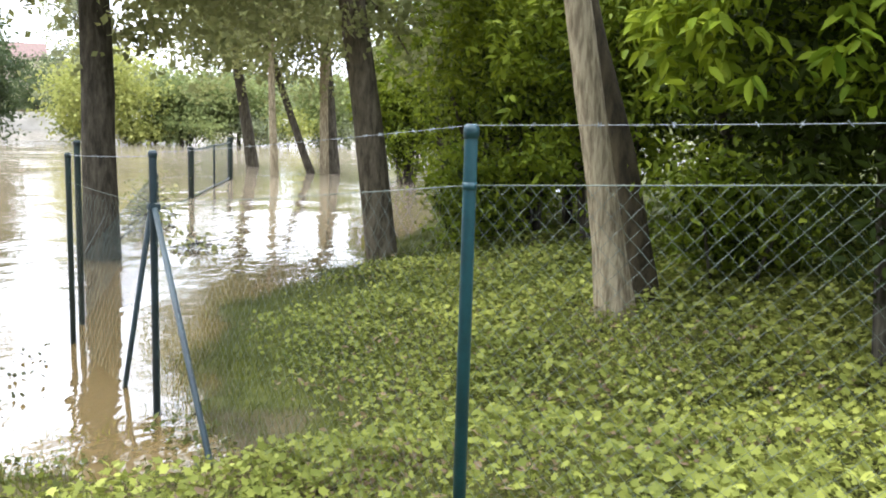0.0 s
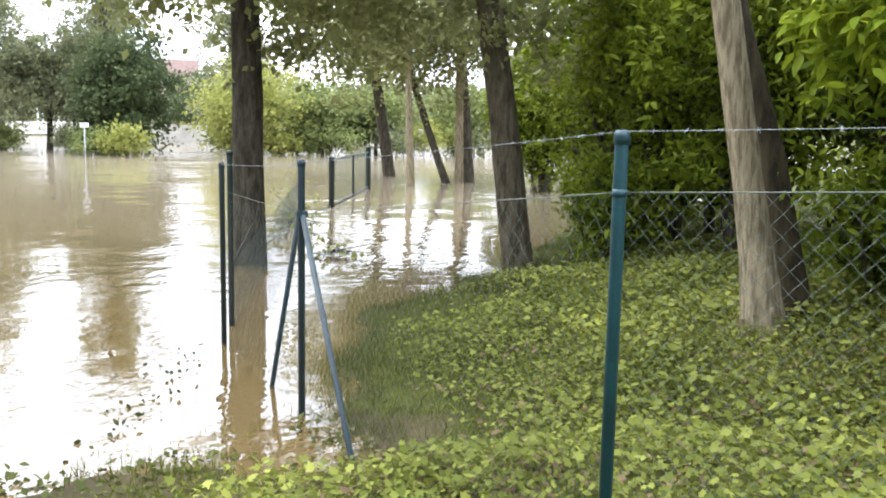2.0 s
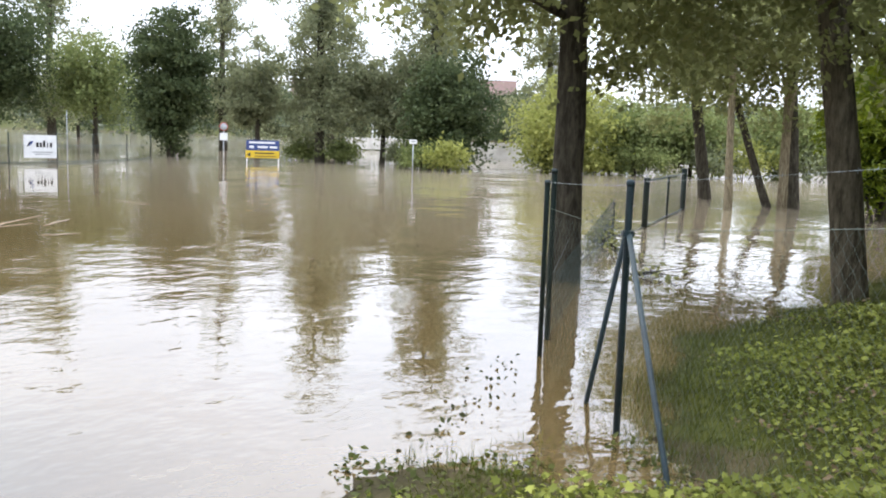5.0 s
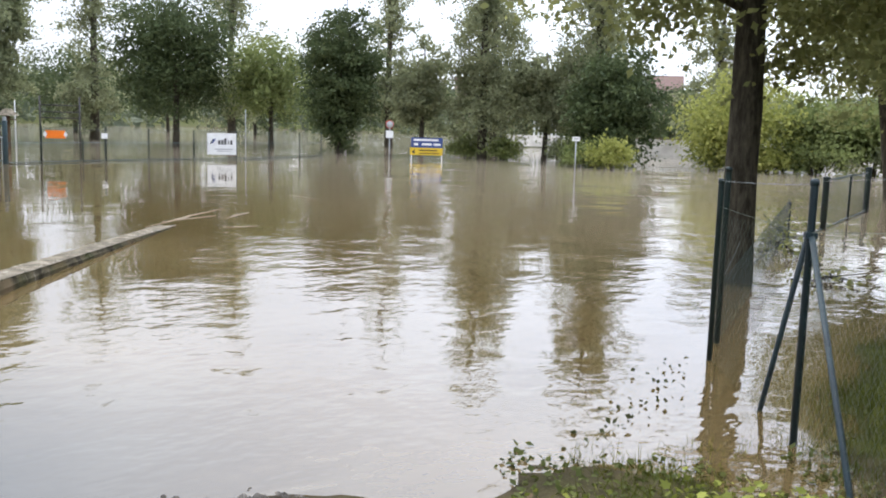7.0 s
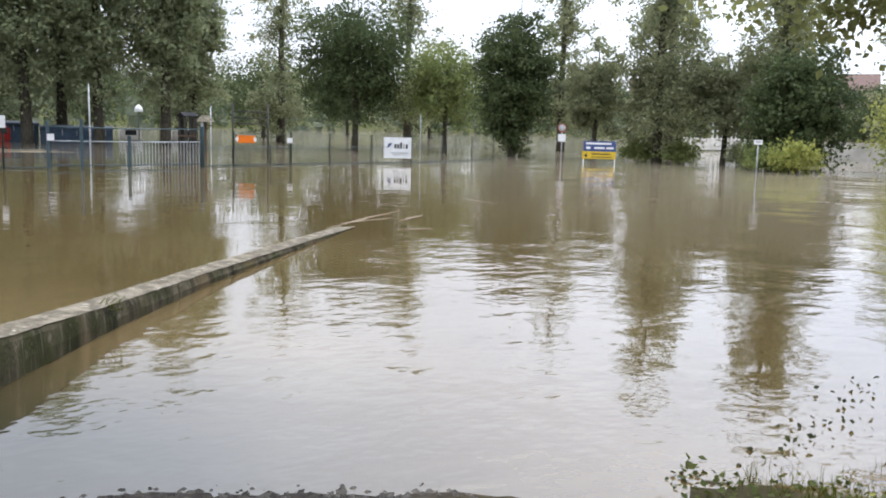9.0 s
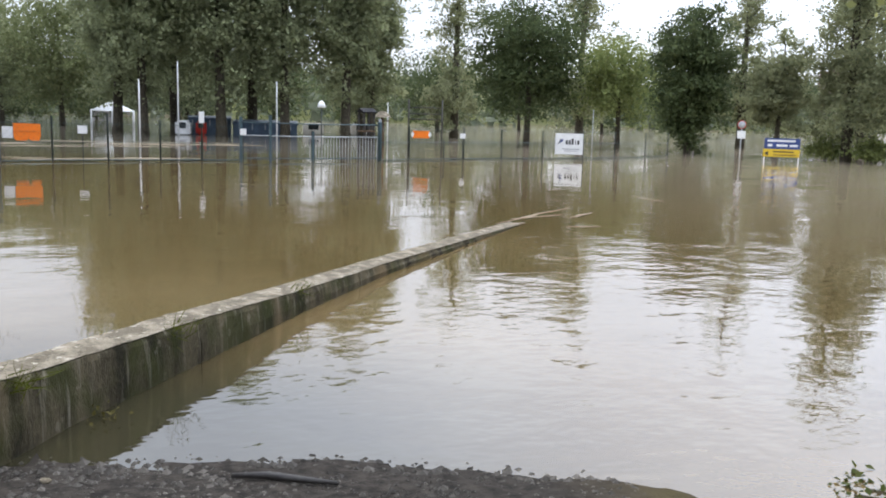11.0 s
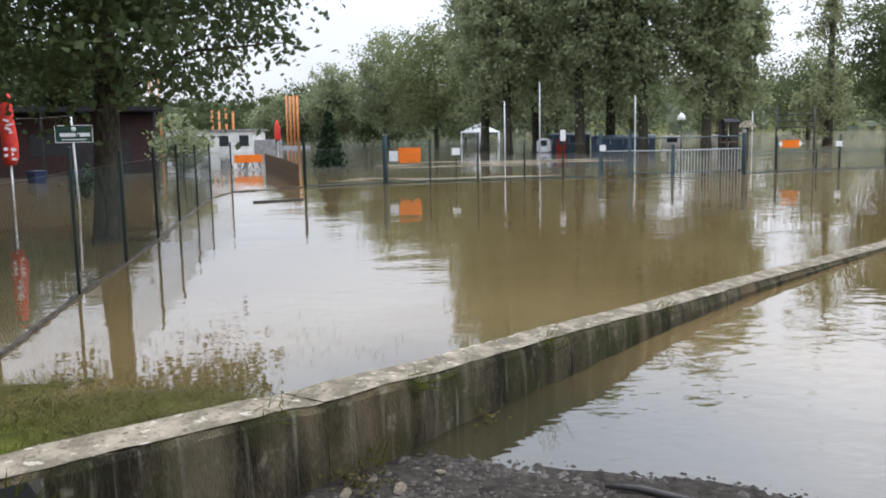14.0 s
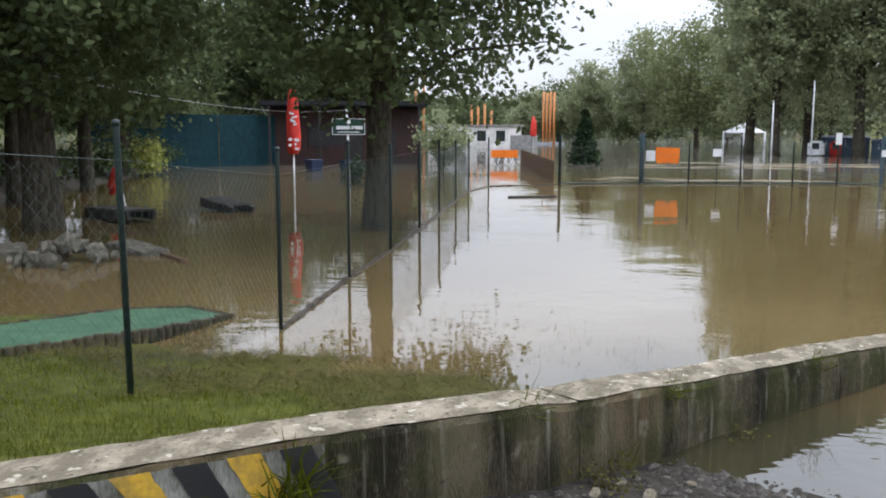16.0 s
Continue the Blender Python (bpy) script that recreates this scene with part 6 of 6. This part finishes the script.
tagged(leaves("ground_cover", pts, 0.044, "lobed", "leaf_cover", None, up=1.35, spread=0.6, seed=402), "low carpet of lobed light green leaves on the bank", "ground cover", kind="stuff")
pts = scatter(120000, 421, -2.2, 4.6, 1.6, 10.5, lambda x, y, z, r: front(x, y) & (y > 1.5 + r.uniform(0, 1.0, len(x))) & (x < 4.6 - r.uniform(0, 1.0, len(x))) & (z > 0.06 + r.uniform(0, 0.2, len(x))) & (patchy(x, y, 1.1) + r.uniform(-0.5, 0.5, len(x)) > -0.2))
pts[:, 2] += np.random.default_rng(4).uniform(0.01, 0.10, len(pts))
tagged(leaves("undergrowth", pts, 0.032, "diamond", "leaf_cover", None, up=0.9, spread=0.6, seed=422), "fine light green undergrowth between the larger leaves", "undergrowth", kind="stuff")
pts = scatter(150000, 403, -3.4, 4.0, 1.6, 15, lambda x, y, z, r: front(x, y) & (z > -0.06 + r.uniform(0, 0.07, len(x))) & ((y > 3.1) | (x > -0.9)) & (patchy(x, y, 1.3) + r.uniform(-0.4, 0.5, len(x)) > np.where((x < -0.8) & (y < 5.6), 0.46, np.where((x > -0.5) & (y < 8), 0.28, -0.1))))
tagged(leaves("bank_grass", pts, 0.10, "blade", "leaf_bank", None, up=0.35, spread=0.5, seed=404, direction=np.tile((0.1, 0, 1.0), (len(pts), 1))), "short green grass on the bank", "grass", kind="stuff")
pts = scatter(2600, 417, -1.5, 0.1, 3.5, 5.0, lambda x, y, z, r: front(x, y) & (z > -0.01))
pts[:, 2] += 0.015
tagged(leaves("wet_litter", pts, 0.04, "diamond", "leaf_dead", None, up=2.0, spread=0.5, seed=418), "wet brown leaf litter on the mud by the fence", "leaves", kind="stuff")
pts = scatter(9000, 415, -2.2, 5.0, 1.6, 12, lambda x, y, z, r: front(x, y) & (z > 0.06) & (patchy(x, y, 0.8) < 0.15))
pts[:, 2] += np.random.default_rng(2).uniform(0.02, 0.09, len(pts))
tagged(leaves("leaf_litter", pts, 0.05, "diamond", "leaf_dead", None, up=2.0, spread=0.5, seed=416), "scattered brown fallen leaves on the bank", "leaves", kind="stuff")
behind = lambda x, y: wall_side(x, y) > THICK
pts = scatter(170000, 405, -7.2, 0.6, -9.5, 0.5, lambda x, y, z, r: behind(x, y) & (z > 0.06 + r.uniform(0, 0.2, len(x))) & (patchy(x, y, 1.6) + r.uniform(-0.5, 0.6, len(x)) > -0.35))
tagged(leaves("lawn_grass", pts, 0.062, "blade", "grass", None, up=0.4, spread=0.5, seed=406, direction=np.tile((0.1, 0.1, 1.0), (len(pts), 1))), "bright green lawn beside the wall", "grass", kind="stuff")
pts = scatter(110000, 407, -8.5, -2.0, -6, 1.0, lambda x, y, z, r: behind(x, y) & (z > -0.03 + r.uniform(0, 0.06, len(x))) & (z < 0.16 + 0.1 * r.uniform(0, 1, len(x))) & (patchy(x, y, 1.9) + r.uniform(-0.25, 0.25, len(x)) > -0.1))
pts[:, 2] += 0.03
tagged(leaves("flattened_grass", pts, 0.11, "blade", "grass_dry", None, up=2.0, spread=0.6, seed=408), "brown flattened wet grass along the waterline", "grass", kind="stuff")
pts = scatter(26000, 409, -10, -4.5, -4.8, 2.4, lambda x, y, z, r: behind(x, y) & (z > -0.34 + r.uniform(0, 0.28, len(x))) & (z < 0.03) & (patchy(x, y, 2.2) > 0.02))
pts[:, 2] = -0.03
tagged(leaves("flooded_stalks", pts, 0.055, "blade", "reed", None, up=0.3, spread=0.7, seed=410, direction=np.tile((0.0, 0.1, 0.9), (len(pts), 1))), "dark stalks poking out of the shallow flood water", "grass", kind="stuff")
pts = scatter(9000, 411, -3.6, -1.2, 3.2, 7.2, lambda x, y, z, r: front(x, y) & (z > -0.11) & (z < 0.12) & (x > -2.75 - 0.22 * (y - 4.5)) & (patchy(x, y, 1.4) + r.uniform(-0.3, 0.3, len(x)) > 0.0))
pts[:, 2] = np.maximum(pts[:, 2], -0.05)
tagged(leaves("flooded_grass", pts, 0.09, "blade", "grass", None, up=0.35, spread=0.6, seed=412, direction=np.tile((0.0, 0.0, 0.8), (len(pts), 1))), "green grass standing in the shallow water edge", "grass", kind="stuff")
r = np.random.default_rng(430)
spots = np.array([(-3.35, 6.0), (-2.95, 5.5), (-2.9, 4.9), (-3.1, 5.3), (-2.7, 4.6), (-3.5, 6.6)])
pts = np.repeat(spots, 10, axis=0) + r.normal(size=(60, 2)) * 0.11
pts = np.column_stack([pts, np.abs(r.normal(size=60)) * 0.03 + 0.004])
tagged(leaves("flooded_weeds", pts, 0.04, "diamond", "reed", None, up=0.9, spread=0.5, seed=431), "leafy weed tips standing out of the shallow water", "weeds", kind="stuff")
# a carpet of leaves at the shallow corner, and pale foam trailing from the drowned end of the wall
pts = scatter(2000, 413, -3.1, -1.0, 3.0, 5.6, lambda x, y, z, r: front(x, y) & (z > -0.06) & (z < 0.2) & (patchy(x, y, 1.8) > -0.05))
pts[:, 2] = np.maximum(pts[:, 2], 0) + np.random.default_rng(8).uniform(0.0, 0.03, len(pts))
tagged(leaves("corner_leaves", pts, 0.045, "diamond", "leaf_bank", None, up=1.2, spread=0.5, seed=414), "small bright green leaves at the flooded corner", "ground cover", kind="stuff")
r = random.Random(31)
fv, ff = [], []
for x, y, l, a in ((-16.4, 8.6, 2.43, 2.29), (-16.0, 8.4, 0.93, 1.96), (-16.5, 8.7, 0.92, 2.36), (-14.3, 8.6, 0.41, 1.48), (-19.7, 13.6, 0.9, -0.0), (-16.2, 9.6, 0.8, 2.27)):
    o, n = len(fv), 8
    for i in range(n + 1):
        f = i / n
        w = 0.06 * math.sin(math.pi * f) * r.uniform(0.5, 1.2) + 0.004
        l2 = l * 1.7
        cx, cy = x + math.cos(a) * l2 * (f - 0.5), y + math.sin(a) * l2 * (f - 0.5) + 0.04 * math.sin(f * 9)
        fv += [(cx - math.sin(a) * w, cy + math.cos(a) * w, 0.004), (cx, cy, 0.012), (cx + math.sin(a) * w, cy - math.cos(a) * w, 0.004)]
    for i in range(n):
        for k in range(2):
            p = o + 3 * i + k
            ff.append((p, p + 3, p + 4, p + 1))
tagged(mesh_part("foam", fv, ff, "foam", smooth=True), "thin pale foam streaks trailing on the flood water", "foam", kind="stuff")
# broad scum that the flood has pushed against and behind the park fence
fv, ff = [], []
for k in range(26):
    if k < 12:
        x, y, l, w0 = -36.6 - 0.06 * k - r.uniform(0.2, 2.5), -5.6 + 0.75 * k, r.uniform(1.5, 3.5), r.uniform(0.12, 0.4)
    else:
        x, y, l, w0 = -50.0 - r.uniform(0, 9), -4.0 + 0.8 * (k - 12) + r.uniform(-1, 1), r.uniform(3, 6), r.uniform(0.4, 1.1)
    o, n = len(fv), 10
    for i in range(n + 1):
        f = i / n
        w = w0 * math.sin(math.pi * f) * r.uniform(0.5, 1.2) + 0.01
        cy, cx = y + l * (f - 0.5), x + 0.2 * math.sin(f * 7 + k)
        fv += [(cx - w, cy, 0.004), (cx, cy, 0.014), (cx + w, cy, 0.004)]
    for i in range(n):
        for j in range(2):
            p = o + 3 * i + j
            ff.append((p, p + 3, p + 4, p + 1))
tagged(mesh_part("scum", fv, ff, "foam", smooth=True), "pale silt scum drifting behind the park fence", "foam", kind="stuff")
# weeds on the wall
for s0, dz, n in ((6.9, -0.05, 60), (8.6, -0.02, 40), (4.15, -0.25, 120), (5.6, 0.0, 30), (11.0, 0.0, 40), (6.3, -0.42, 40)):
    p, q = wall_at(s0)
    r = np.random.default_rng(int(s0 * 10))
    c = np.array((p.x - q.x * 0.03, p.y - q.y * 0.03, p.z + dz)) + r.normal(size=(n, 3)) * np.array((0.06, 0.06, 0.04))
    w = thing("weed", tuple(np.array((p.x, p.y, p.z + dz))), "grassy weed growing from the wall", "weed", "wall weeds")
    leaves("foliage", c - np.array((p.x, p.y, p.z + dz)), 0.26 if n > 100 else 0.13, "blade", "grass", w, up=0.5, seed=int(s0 * 7), direction=np.tile((-q.x * 0.4, -q.y * 0.4, 0.5), (n, 1)))

for s0, n, w in ((6.05, 120, 0.1), (7.6, 30, 0.06)):
    p, q = wall_at(s0)
    r = np.random.default_rng(int(s0 * 31))
    c = r.normal(size=(n, 3)) * np.array((w, w, 0.05))
    c[:, 2] = np.abs(c[:, 2])
    base = (p.x - q.x * 0.12, p.y - q.y * 0.12, max(G(p.x - q.x * 0.12, p.y - q.y * 0.12), 0.0))
    m = thing("moss_clump", base, "mossy weeds and washed-up leaves at the wall foot", "moss", "wall-foot moss")
    tagged(leaves("moss", c, 0.035, "diamond", "grass_dry", m, up=0.8, seed=int(s0 * 17)), kind="stuff")

# gravel at the end of the road
r = np.random.default_rng(500)
bmv, bmf = [], []
pts = scatter(24000, 501, -5.2, -0.5, -3.2, 2.6, lambda x, y, z, r: front(x, y) & (z > -0.03 + r.uniform(0, 0.05, len(x))) & (z < 0.35))
for x, y, z in pts:
    s_ = 0.006 + 0.026 * r.random() ** 4 if z > 0.015 else 0.012 + 0.04 * r.random() ** 3
    o = len(bmv)
    a = r.random() * 6.28
    for k in range(4):
        bmv.append((x + s_ * math.cos(a + k * 1.57) * (0.7 + 0.6 * r.random()), y + s_ * math.sin(a + k * 1.57) * (0.7 + 0.6 * r.random()), z - 0.004))
    bmv.append((x, y, z + s_ * 0.5))
    bmf += [(o, o + 1, o + 4), (o + 1, o + 2, o + 4), (o + 2, o + 3, o + 4), (o + 3, o, o + 4)]
tagged(mesh_part("gravel", bmv, bmf, "grit"), "loose grey gravel and grit at the road end", "gravel", kind="stuff")
for k, (x, y, sz) in enumerate(((-3.75, -0.72, 0.06), (-3.5, -0.95, 0.045), (-3.3, -1.15, 0.055), (-4.1, -0.5, 0.045), (-3.05, -1.0, 0.05), (-3.6, -0.3, 0.035), (-3.9, -0.9, 0.04), (-3.65, -1.02, 0.05), (-2.9, -1.5, 0.045), (-3.2, -0.6, 0.03))):
    bm = bmesh.new()
    bmesh.ops.create_icosphere(bm, subdivisions=2, radius=1)
    for v in bm.verts:
        v.co *= 1 + 0.25 * noise.noise(v.co * 1.7 + Vector((k * 3.1, 0, 0)))
    bmesh.ops.transform(bm, matrix=pose(0, 0, sz * 0.15, 10, 20, k * 50) @ Matrix.Diagonal((sz, sz * 0.7, sz * 0.4, 1)), verts=bm.verts)
    st = part("stone", bm, "concrete_top", None)
    st.location = (x, y, G(x, y))
    tagged(st, "pale broken stone lying at the wall foot", "stone", "loose stones")
